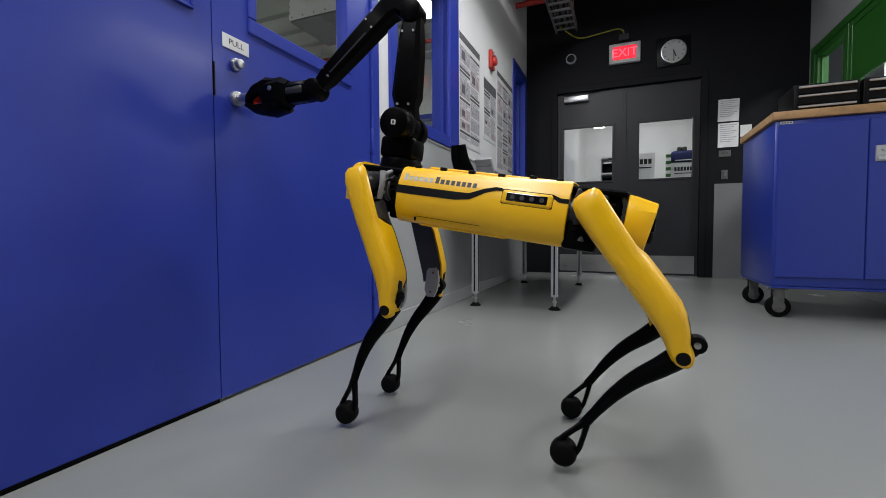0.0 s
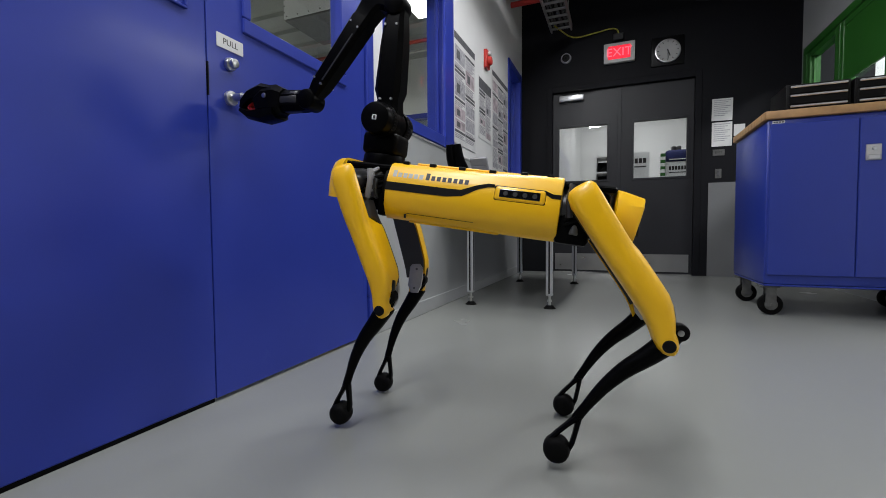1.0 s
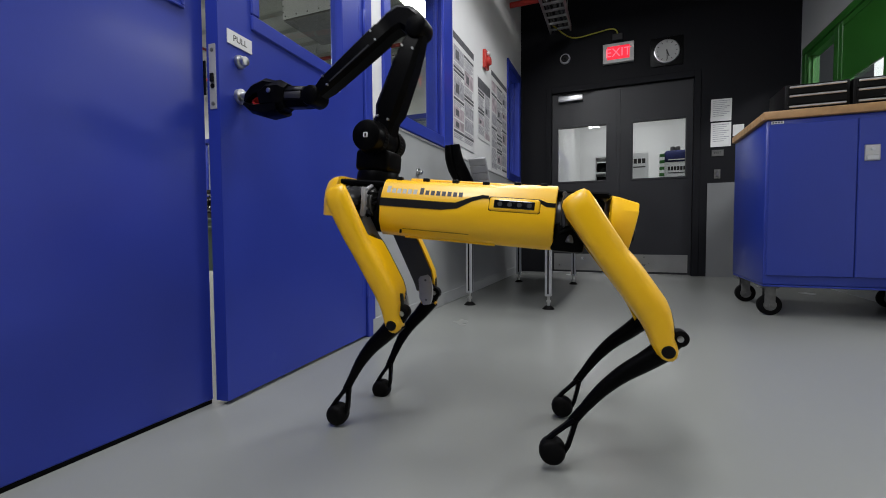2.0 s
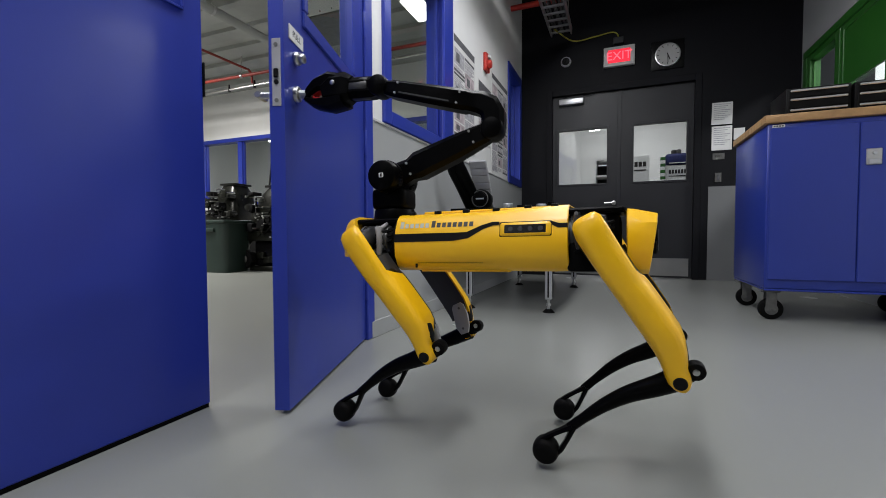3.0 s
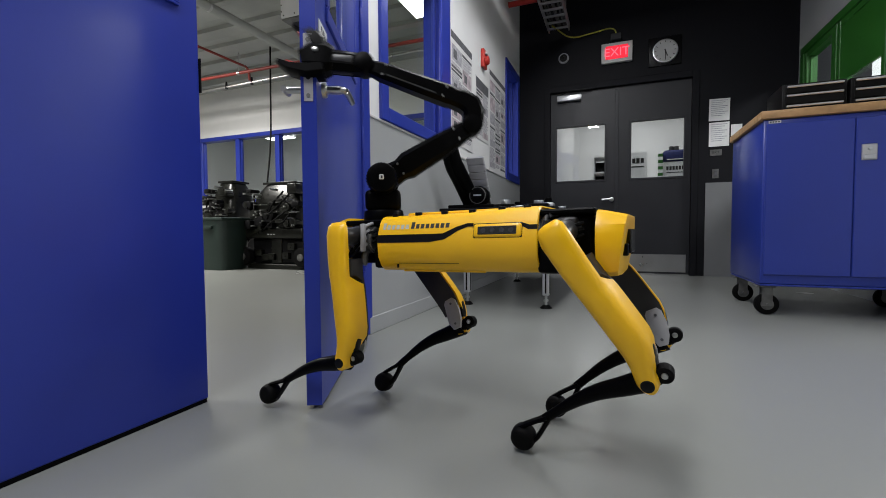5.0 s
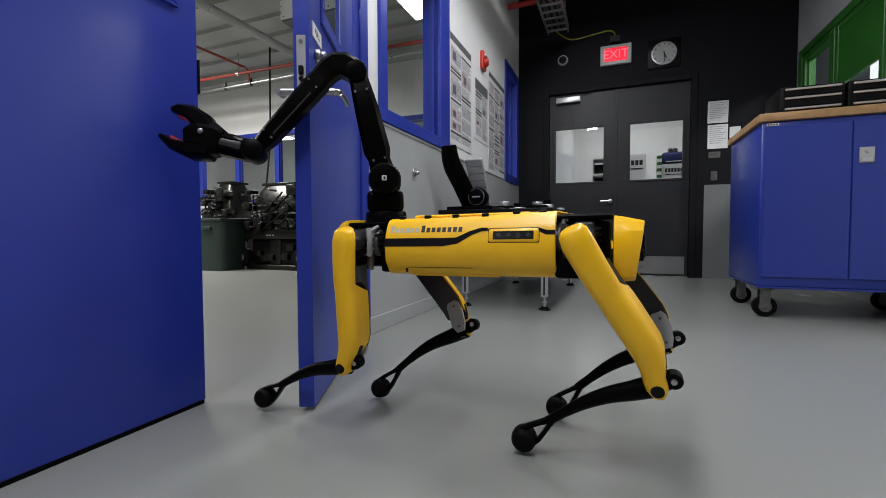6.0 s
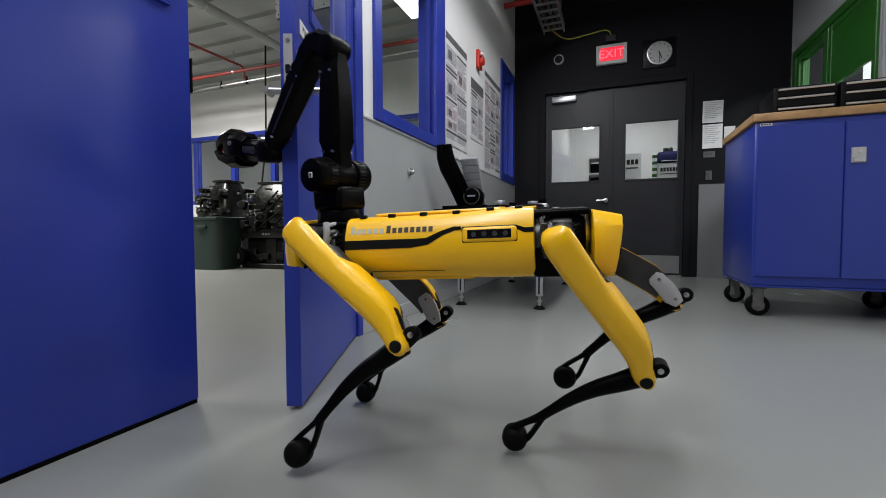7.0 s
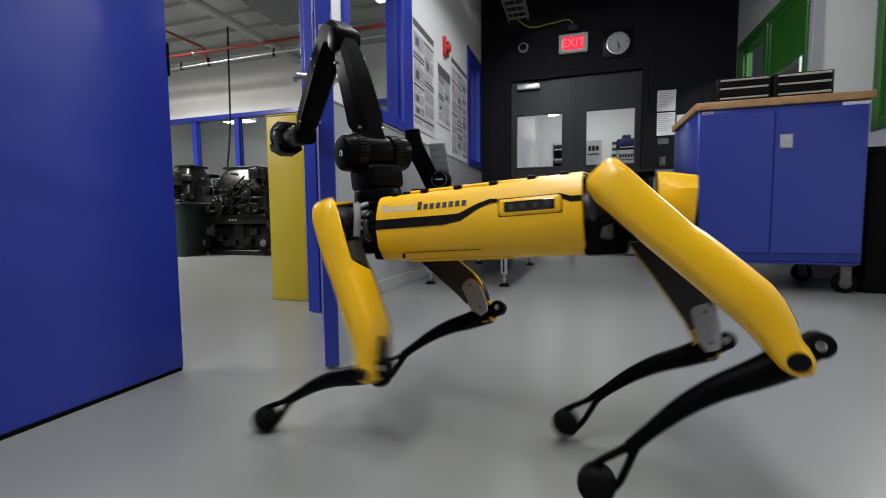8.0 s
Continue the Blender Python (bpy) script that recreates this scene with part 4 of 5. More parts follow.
duct = thing("air_duct", (0, 0, 0), "pale round pipe duct hung under the roof of the next room", "duct")
bm = bmesh.new()
cyl(bm, (-2.80, 1.2, 2.85), (-2.80, 6.5, 2.85), 0.050, n=20)
part("pipe", bm, M_DECK, duct)
for y in (2.2, 3.9, 5.6):
    bm = bmesh.new()
    cyl(bm, (-2.80, y, 2.85), (-2.80, y, 3.10), 0.006, n=8)
    cyl(bm, (-2.80, y - 0.012, 2.85), (-2.80, y + 0.012, 2.85), 0.053, n=20)
    part("hanger", bm, M_STEEL, duct)
ac = thing("air_handler", (-1.51, 4.08, 2.56), "white boxed air handler hung under the roof", "air handler")
part("casing", bx(-0.36, -0.17, 0, 0.36, 0.43, 0.40, 0.010, 2), M_WHITE, ac)
part("underside", bx(-0.35, -0.16, -0.02, 0.35, 0.42, 0.0, 0.004, 1), M_ACT, ac)
bm = bmesh.new()
for k in range(6):
    cyl(bm, (-0.32 + 0.13 * k, -0.17, 0.02), (-0.32 + 0.13 * k, -0.175, 0.02), 0.007, n=8)
    cyl(bm, (-0.345, -0.17, 0.06 + 0.06 * k), (-0.345, -0.175, 0.06 + 0.06 * k), 0.006, n=8)
tagged(part("rivet", bm, M_ACT, ac), kind="stuff")
for x in (-0.3, 0.3):
    bm = bmesh.new()
    cyl(bm, (x, 0.1, 0.4), (x, 0.1, 0.56), 0.008, n=8)
    part("hanger", bm, M_STEEL, ac)
rp = thing("sprinkler_pipe", (0, 0, 0), "red sprinkler pipes under the roof deck", "pipe")
bm = bmesh.new()
cyl(bm, (-7.3, 5.35, 2.83), (-0.14, 5.35, 2.79), 0.022, n=14)
part("pipe", bm, M_PIPE, rp)
bm = bmesh.new()
cyl(bm, (-7.3, 5.44, 2.645), (-0.14, 5.44, 2.73), 0.016, n=12)
part("pipe", bm, M_STEEL, rp, "thin bright pipe below")
bm = bmesh.new()
tube(bm, smooth_path([(-4.0, 4.35, 2.96), (-3.86, 5.2, 2.90), (-3.80, 5.36, 2.86), (-3.80, 5.40, 2.70)], 5), 0.017, 8)
part("branch", bm, M_PIPE, rp)
bm = bmesh.new()
for x in (-6.2, -3.95, -1.9):
    cyl(bm, (x, 5.35, 2.78), (x, 5.35, 3.10), 0.008, n=8)
    cyl(bm, (x - 0.02, 5.35, 2.813), (x + 0.02, 5.35, 2.813), 0.030, n=14)
tagged(part("hanger", bm, M_STEEL, rp), kind="stuff")
bm = bmesh.new()
for x in (-4.3, -3.8, -2.7):
    cyl(bm, (x, 5.44, 2.655), (x, 5.44, 2.76), 0.022, 0.012, 10)
tagged(part("sprinkler_head", bm, M_BLACK, rp), kind="stuff")
dc = bmesh.new()
tube(dc, smooth_path([(-3.36, 5.35, 3.09), (-3.37, 5.35, 2.6), (-3.39, 5.35, 1.8), (-3.42, 5.3, 1.2)], 5), 0.012, 8)
tagged(part("power_cable", dc, M_BLACK), "black power cable hanging from the roof", "cable")


def fixture(x, y, z, lx, ly, label, roof):
    t = thing("ceiling_light", (x, y, z), label, "light", "ceiling lights")
    part("housing", bx(-lx / 2, -ly / 2, 0, lx / 2, ly / 2, 0.07, 0.01, 1), M_LTRIM, t)
    part("diffuser", bx(-lx / 2 + 0.02, -ly / 2 + 0.02, -0.012, lx / 2 - 0.02, ly / 2 - 0.02, 0.0, 0.004, 1), M_LAMP, t, "glowing white diffuser")
    for s in (-1, 1):
        bm = bmesh.new()
        cyl(bm, (s * lx * 0.35, 0, 0.07), (s * lx * 0.35, 0, roof - z), 0.005, n=6)
        part("hanger", bm, M_STEEL, t)


fixture(-0.88, 4.88, 2.94, 0.27, 0.5, "suspended fluorescent light, lit, in the next room", 3.09)
# these two are out of view, added round the next room's area lamps
fixture(-3.2, 0.6, 2.96, 0.5, 1.4, "suspended fluorescent light, lit, in the next room", 3.09)
fixture(-4.7, 3.9, 2.96, 0.5, 1.4, "suspended fluorescent light, lit, in the next room", 3.09)
fixture(-5.9, 8.3, 2.62, 0.7, 0.25, "lit fluorescent light beyond the far window", 3.1)
fixture(-4.85, 8.0, 2.62, 0.7, 0.25, "lit fluorescent light beyond the far window", 3.1)
fixture(-4.6, 9.3, 2.35, 0.7, 0.25, "lit fluorescent light beyond the far window", 3.1)
fixture(1.75, 8.6, 2.72, 0.9, 0.25, "lit fluorescent light beyond the double door", 3.1)

# ---- the robot ----
HIP_FRONT, HIP_REAR, HIPZ, HIPZ_REAR, ABY, OFFY = 0.276, 0.278, 0.027, 0.034, 0.055, 0.1055
THIGH, SHIN = 0.326, 0.319
ARM_X, ARM_Z, UPPER, FORE_X, FORE_Z = 0.267, 0.185, 0.307, 0.352, 0.031
robot = thing("robot", (0.8, 1.63, 0.55, 0, 0, 180), "yellow and black four-legged robot with a jointed black arm", "robot")


def hull_ring(x, w=1.0, top=0.080, bot=-0.062, lift=0.0):
    """One cross-section of the trunk: flat top, leaning sides, rounded belly."""
    half = [(0.0, top), (0.085, top), (0.100, top - 0.004), (0.110, top - 0.014), (0.122, 0.040), (0.128, 0.012), (0.126, -0.025), (0.112, bot + 0.012), (0.098, bot + 0.002), (0.0, bot - 0.002)]
    pts = [(y * w, z + lift) for y, z in half]
    return [(x, y, z) for y, z in pts] + [(x, -y, z) for y, z in reversed(pts[1:-1])]


# middle shell with softly rounded ends
bm = bmesh.new()
rings(bm, [hull_ring(0.184, 0.955, 0.074, -0.057), hull_ring(0.190, 0.975, 0.077, -0.060), hull_ring(0.188), hull_ring(0.05), hull_ring(-0.05), hull_ring(-0.13, 1.0, 0.084, -0.063), hull_ring(-0.20, 1.0, 0.086, -0.063), hull_ring(-0.230, 1.0, 0.086, -0.062), hull_ring(-0.232, 0.98, 0.083, -0.060), hull_ring(-0.227, 0.955, 0.081, -0.058)])
shell = part("body_shell", bm, M_YELLOW, robot, "yellow moulded body cover", 50)
# tail cap
bm = bmesh.new()
rings(bm, [hull_ring(-0.336, 0.90, 0.067, -0.064), hull_ring(-0.338, 0.955, 0.072, -0.069), hull_ring(-0.352, 0.955, 0.070, -0.069), hull_ring(-0.386, 0.87, 0.060, -0.067), hull_ring(-0.3875, 0.845, 0.057, -0.064)])
for v in bm.verts:
    if v.co.x < -0.37:
        v.co.x -= 0.15 * v.co.z
    v.co.x -= 0.010
tail = part("tail_cover", bm, M_YELLOW, robot, "yellow moulded rear cover", 24)
part("rear_panel", bx(-0.4085, -0.045, -0.02, -0.395, 0.045, 0.030, 0.002, 1), M_LENS, tail, "black rear sensor panel")
bm = bmesh.new()
for y in (-0.062, 0.062):
    box(bm, -0.4045, y - 0.008, -0.025, -0.392, y + 0.008, 0.0, 0.002, 1)
part("vent", bm, M_BLACK, tail)["kind"] = "stuff"
# nose cap
bm = bmesh.new()
rings(bm, [hull_ring(0.318, 0.90, 0.076, -0.030), hull_ring(0.322, 0.96, 0.081, -0.035), hull_ring(0.345, 0.88, 0.078, -0.025), hull_ring(0.368, 0.70, 0.070, -0.010), hull_ring(0.376, 0.60, 0.062, 0.0)])
part("nose_cover", bm, M_YELLOW, robot, "yellow moulded front cover", 50)
# dark inner frame that shows in the hip bays
bm = bmesh.new()
box(bm, -0.335, -0.085, -0.045, 0.315, 0.085, 0.062, 0.01)
box(bm, 0.185, -0.096, 0.060, 0.322, 0.096, 0.0735, 0.004, 1)
box(bm, -0.345, -0.096, 0.064, -0.226, 0.096, 0.0775, 0.004, 1)
for sy in (1, -1):
    box(bm, -0.300, sy * 0.080, -0.062, -0.226, sy * 0.116, 0.004, 0.010, 2)
    box(bm, 0.186, sy * 0.080, -0.056, 0.214, sy * 0.110, 0.000, 0.008, 2)
chassis = part("chassis", bm, M_ROBOT, robot, "black inner frame")
for sx in (1, -1):
    for sy in (1, -1):
        bm = bmesh.new()
        x = sx * 0.262
        cyl(bm, (x - 0.045, sy * 0.086, 0.02), (x + 0.04, sy * 0.086, 0.02), 0.034, n=18, bevel=0.004)
        for k in range(5):
            cyl(bm, (x - 0.040 + k * 0.017, sy * 0.086, 0.02), (x - 0.033 + k * 0.017, sy * 0.086, 0.02), 0.037, n=18)
        part("hip_motor", bm, M_CARBON if sx < 0 else M_ACT, chassis, "ribbed metal motor")
        bm = bmesh.new()
        for k in range(3):
            tube(bm, smooth_path([(x - 0.06, sy * 0.1, 0.045 - 0.012 * k), (x - 0.02, sy * 0.124, 0.03 - 0.014 * k), (x + 0.02, sy * 0.112, 0.0 - 0.01 * k), (x + 0.05, sy * 0.1, -0.03)], 4), 0.004, 6)
        part("cable", bm, M_RUBBER, chassis)
for sx in (0.196, -0.24):
    bm = bmesh.new()
    rings(bm, [hull_ring(sx - 0.008, 0.88, 0.07, -0.05), hull_ring(sx + 0.008, 0.88, 0.07, -0.05)])
    part("bulkhead", bm, M_ROBOT, chassis)


def side_y(z):
    return 0.128 - 0.0045 - (z - 0.012) * 0.215 if z > 0.012 else 0.1235


def side_strip(pts, wid, proud, sy):
    """A raised band along the flank through (x, z) points."""
    bm = bmesh.new()
    rows = []
    for i, (x, z) in enumerate(pts):
        a, b_ = pts[max(i - 1, 0)], pts[min(i + 1, len(pts) - 1)]
        d = Vector((b_[0] - a[0], b_[1] - a[1])).normalized()
        n = Vector((-d.y, d.x)) * wid[i] / 2
        lo, hi = (x - n.x, z - n.y), (x + n.x, z + n.y)
        f = lambda p, o: (p[0], sy * (side_y(p[1]) + 0.0045 + o), p[1])
        rows.append([f(lo, -0.006), f(hi, -0.006), f(hi, proud), f(lo, proud)])
    return rings(bm, rows)


for sy in (1, -1):
    part("stripe", side_strip([(0.189, 0.021), (0.10, 0.021), (0.03, 0.021), (-0.005, 0.024), (-0.040, 0.041), (-0.066, 0.049), (-0.08, 0.049)], [0.020, 0.020, 0.019, 0.015, 0.010, 0.008, 0.007], 0.0008, sy), M_BLACK, shell, "black recessed stripe", 60)
    part("stripe", side_strip([(-0.196, 0.047), (-0.212, 0.040), (-0.231, 0.040)], [0.007, 0.010, 0.010], 0.0008, sy), M_BLACK, shell, "black recessed stripe", 60)
    y = side_y(0.034) + 0.0045
    rot = Matrix.Translation((-0.140, sy * y, 0.034)) @ pose(0, 0, 0, sy * 12, 0, 0)
    bm = bx(-0.058, -0.009, -0.0165, 0.058, 0.004, 0.0165, 0.008, 3)
    bm.transform(rot)
    part("sensor_frame", bm, M_YELLOW, shell, "raised yellow sensor frame")
    bm = bx(-0.0602, -0.0095, -0.0187, 0.0602, 0.0014, 0.0187, 0.008, 3)
    bm.transform(rot)
    part("sensor_gasket", bm, M_BLACK, shell)
    bm = bx(-0.046, sy * 0.002, -0.0095, 0.046, sy * 0.0052, 0.0095, 0.0012, 1)
    bm.transform(rot)
    part("sensor_window", bm, M_LENS, shell, "glossy black sensor window")
    bm = bmesh.new()
    for k, x in enumerate((-0.034, -0.012, 0.010, 0.032)):
        cyl(bm, (x, sy * 0.004, 0), (x, sy * 0.0056, 0), 0.0055, n=14)
    bm.transform(rot)
    part("sensor_lens", bm, M_CARBON, shell, "small round lenses")["kind"] = "stuff"
    # maker's mark as plain blocks: a grey row and a black row
    for lo, hi, mat in ((0.177, 0.094, M_PRINTG), (0.091, -0.020, M_PRINTB)):
        count = 6 if mat is M_PRINTG else 8
        bm = bmesh.new()
        cw = (hi - lo) / count
        for k in range(count):
            xa, xb = lo + cw * (k + 0.12), lo + cw * (k + 0.80)
            za, zb = 0.0445, 0.0445 + (0.0165 if k == 0 else 0.0112)
            vs = [(xx, sy * (0.122 - (zz - 0.04) * 0.4615 + o), zz) for zz in (za, zb) for xx in (xa, xb) for o in (-0.002, 0.0006)]
            q = [bm.verts.new(v) for v in vs]
            for f in ((0, 1, 3, 2), (4, 5, 7, 6), (0, 1, 5, 4), (2, 3, 7, 6), (0, 2, 6, 4), (1, 3, 7, 5)):
                bm.faces.new([q[i] for i in f])
        part("printed_mark", bm, mat, shell, "grey printed marking" if mat is M_PRINTG else "black printed marking", 0)["kind"] = "stuff"
    # belly panel lip
    bm = bmesh.new()
    box(bm, 0.128, sy * 0.088, -0.0635, -0.10, sy * 0.100, -0.057, 0.002, 1)
    part("belly_panel", bm, M_YELLOW, shell)
    bm = bmesh.new()
    box(bm, 0.135, sy * 0.1145, -0.053, 0.130, sy * 0.1195, -0.043, 0.001, 1)
    box(bm, 0.129, sy * 0.1165, -0.0416, -0.04, sy * 0.1185, -0.0407, 0.0002, 1)
    part("panel_gap", bm, M_BLACK, shell)
bm = bmesh.new()
for x in (0.155, 0.085, 0.01, -0.065, -0.14, -0.20):
    for y in (-0.088, 0.088):
        box(bm, x - 0.008, y - 0.006, 0.078, x + 0.008, y + 0.006, 0.0865 + (0.003 if x < -0.1 else 0), 0.0015, 1)
tagged(part("top_fastener", bm, M_BLACK, shell, "small black fasteners along the back"), kind="stuff")
part("top_rail", bx(-0.16, -0.055, 0.080, 0.14, 0.055, 0.088, 0.003, 1), M_YELLOW, shell)


for ob in robot.children:
    ob.location = (0.009, 0, -0.004)


def bar(bm, pts, hz, hy, chamfer=0.35):
    """A bar of chamfered rectangular section along (x, z) points, of half-heights hz and half-widths hy."""
    rows = []
    P = [Vector((p[0], p[1])) for p in pts]
    for i, p in enumerate(P):
        d = (P[min(i + 1, len(P) - 1)] - P[max(i - 1, 0)]).normalized()
        n = Vector((-d.y, d.x))
        row = []
        for s, y in ((1, -1 + chamfer), (1, 1 - chamfer), (1 - chamfer, 1), (-1 + chamfer, 1), (-1, 1 - chamfer), (-1, -1 + chamfer), (-1 + chamfer, -1), (1 - chamfer, -1)):
            q = p + n * s * hz[i]
            row.append((q.x, y * hy[i], q.y))
        rows.append(row)
    return rings(bm, rows)


def half_ring(z, xf, xb, yo, yi, n=7, yf=None):
    """A section of the thigh cover: rounded outer side, flat inner side, which may start deeper at the front (yf). Outer is +y."""
    yf = yi if yf is None else yf
    cx, rx = (xf + xb) / 2, (xf - xb) / 2
    pts = []
    for k in range(n * 2 - 1):
        a = math.pi * k / (2 * n - 2)
        c, s = math.cos(a), math.sin(a)
        base = yf + (yi - yf) * k / (2 * n - 2)
        pts.append((cx + rx * math.copysign(abs(c) ** 0.65, c), base + (yo - base) * abs(s) ** 0.55, z))
    return pts


# heights from the hip, front edge, back edge, outer bulge of the thigh cover
SECT = [(0.036, 0.015, -0.012, 0.020), (0.033, 0.027, -0.021, 0.031), (0.024, 0.035, -0.027, 0.038), (0.0, 0.0390, -0.029, 0.042), (-0.06, 0.0350, -0.0305, 0.043), (-0.102, 0.0310, -0.0325, 0.0425), (-0.116, 0.0298, -0.0345, 0.042), (-0.126, 0.0288, -0.0375, 0.042), (-0.138, 0.0276, -0.0400, 0.042),
        (-0.165, 0.0250, -0.0430, 0.041), (-0.205, 0.0212, -0.0465, 0.040), (-0.240, 0.0180, -0.0490, 0.038), (-0.262, 0.0165, -0.0460, 0.036), (-0.284, 0.0168, -0.0380, 0.034), (-0.303, 0.0195, -0.0290, 0.033), (-0.312, 0.0214, -0.0240, 0.0325), (-0.324, 0.0228, -0.0228, 0.032), (-0.337, 0.0190, -0.0190, 0.031), (-0.344, 0.0130, -0.0130, 0.029), (-0.347, 0.0060, -0.0060, 0.026)]


def inner_edge(z):
    """The cover is an open half shell at the hip, closes round the leg below it and thins at the knee."""
    low = min(1, max(0, (-0.104 - z) / 0.022))
    knee = min(1, max(0, (-0.262 - z) / 0.03))
    return 0.022 - 0.048 * low + 0.020 * knee


def thigh(sx, sy):
    up = bmesh.new()
    rings(up, [half_ring(z, f, b_, yo, min(inner_edge(z), yo - 0.010), yf=-0.014) for z, f, b_, yo in SECT])
    if sy < 0:
        up.transform(Matrix.Diagonal((1, -1, 1, 1)))
    leg = part("upper_leg", up, M_YELLOW, robot, "yellow moulded thigh cover", 42)
    inn = bmesh.new()
    rings(inn, [half_ring(z, f - 0.0015, b_ + 0.002, 0.010 if z > -0.11 else -0.024, -0.034, 5) for z, f, b_, yo in SECT[4:14]])
    if sy < 0:
        inn.transform(Matrix.Diagonal((1, -1, 1, 1)))
    part("inner_plate", inn, M_CARBON, leg, "dark grey inner side of the thigh", 40)
    bm = bmesh.new()
    cyl(bm, (0, 0.013 * sy, 0), (0, -0.060 * sy, 0), 0.022, 0.026, 26, 0.004)
    for k in range(6):
        a = 2 * math.pi * k / 6 + 0.3
        cyl(bm, (0.017 * math.cos(a), -0.058 * sy, 0.017 * math.sin(a)), (0.017 * math.cos(a), -0.064 * sy, 0.017 * math.sin(a)), 0.004, n=8)
    part("hip_drive", bm, M_CARBON, leg, "dark round hip drive")
    # pale cover inside the knee with its two screws
    bm = bmesh.new()
    bar(bm, [(-0.023, -0.247), (-0.022, -0.256), (-0.016, -0.284), (-0.006, -0.312), (-0.002, -0.332)], [0.012, 0.019, 0.021, 0.020, 0.011], [0.007] * 5, 0.3)
    bm.transform(Matrix.Translation((0, -sy * 0.034, 0)))
    pad = part("knee_cover", bm, M_PAD, leg, "light grey cover inside the knee")
    for x, z in ((-0.024, -0.262), (-0.006, -0.318)):
        bm = bmesh.new()
        cyl(bm, (x, -sy * 0.040, z), (x, -sy * 0.0425, z), 0.0035, n=10)
        part("screw", bm, M_INK, pad)
    bm = bmesh.new()
    cyl(bm, (0, sy * 0.028, -THIGH), (0, sy * 0.0342, -THIGH), 0.0128, n=24, bevel=0.002)
    part("knee_cap", bm, M_BLACK, leg, "black round cap on the knee")
    # dark open edge behind the knee
    bm = bmesh.new()
    bar(bm, [(-0.041, -0.254), (-0.039, -0.262), (-0.034, -0.276), (-0.028, -0.292), (-0.022, -0.306)], [0.004, 0.006, 0.007, 0.007, 0.005], [0.010, 0.013, 0.014, 0.014, 0.010], 0.4)
    part("knee_gusset", bm, M_BLACK, leg)
    bm = bmesh.new()
    bar(bm, [(0.032, 0.004), (0.0345, -0.01), (0.0310, -0.05), (0.026, -0.092), (0.023, -0.104)], [0.003, 0.006, 0.006, 0.005, 0.002], [0.011] * 5, 0.3)
    bm.transform(Matrix.Translation((0, sy * 0.002, 0)))
    part("edge_strip", bm, M_BLACK, leg)
    return leg


def shin(sy):
    bm = bmesh.new()
    ctr = smooth_path([(-0.003, 0, 0.006), (0.006, 0, -0.045), (0.018, 0, -0.10), (0.022, 0, -0.155), (0.019, 0, -0.21), (0.0155, 0, -0.248)], 4)
    rad = [0.0245 - 0.0135 * min(1, k / (len(ctr) - 5)) for k in range(len(ctr))]
    tube(bm, ctr, rad, 12, 0.85)
    leg = part("lower_leg", bm, M_ROBOT, robot, "slim curved black lower leg", 60)
    bm = bmesh.new()
    tube(bm, [(0.0165, 0, -0.240), (0.0195, 0, -0.268), (0.0225, 0, -0.298), (0.0235, 0, -0.330)], [0.008, 0.006, 0.006, 0.006], 8, 1.7)
    tube(bm, [(0.014, 0, -0.238), (-0.001, 0, -0.266), (-0.0145, 0, -0.294), (-0.0225, 0, -0.330)], [0.007, 0.006, 0.006, 0.006], 8, 1.7)
    part("fork", bm, M_ROBOT, leg)
    # knee crank behind the pivot
    bm = bmesh.new()
    tube(bm, [(0.004, 0, -0.014), (-0.002, 0, 0.016), (-0.003, 0, 0.032)], [0.021, 0.018, 0.017], 12, 0.8)
    part("crank", bm, M_ROBOT, leg)
    bm = bmesh.new()
    cyl(bm, (-0.003, -0.013, 0.033), (-0.003, 0.013, 0.033), 0.0172, n=22, bevel=0.003)
    part("crank_hub", bm, M_RUBBER, leg)
    bm = bmesh.new()
    cyl(bm, (-0.003, -0.0155, 0.033), (-0.003, 0.0155, 0.033), 0.0065, n=12, bevel=0.002)
    part("bolt", bm, M_STEEL, leg, "bright steel bolt")
    # rounded foot
    bm = bmesh.new()
    rows = []
    for k in range(9):
        a = math.pi * (k / 8 - 0.5)
        y, r = 0.023 * math.sin(a), 0.012 + 0.0172 * math.cos(a) ** 0.5 if k not in (0, 8) else 0.012
        rows.append([(r * math.cos(b_), y, -SHIN - 0.008 + r * math.sin(b_)) for b_ in (2 * math.pi * j / 20 for j in range(20))])
    rings(bm, rows)
    part("foot", bm, M_RUBBER, leg, "rounded black rubber foot", 50)
    return leg


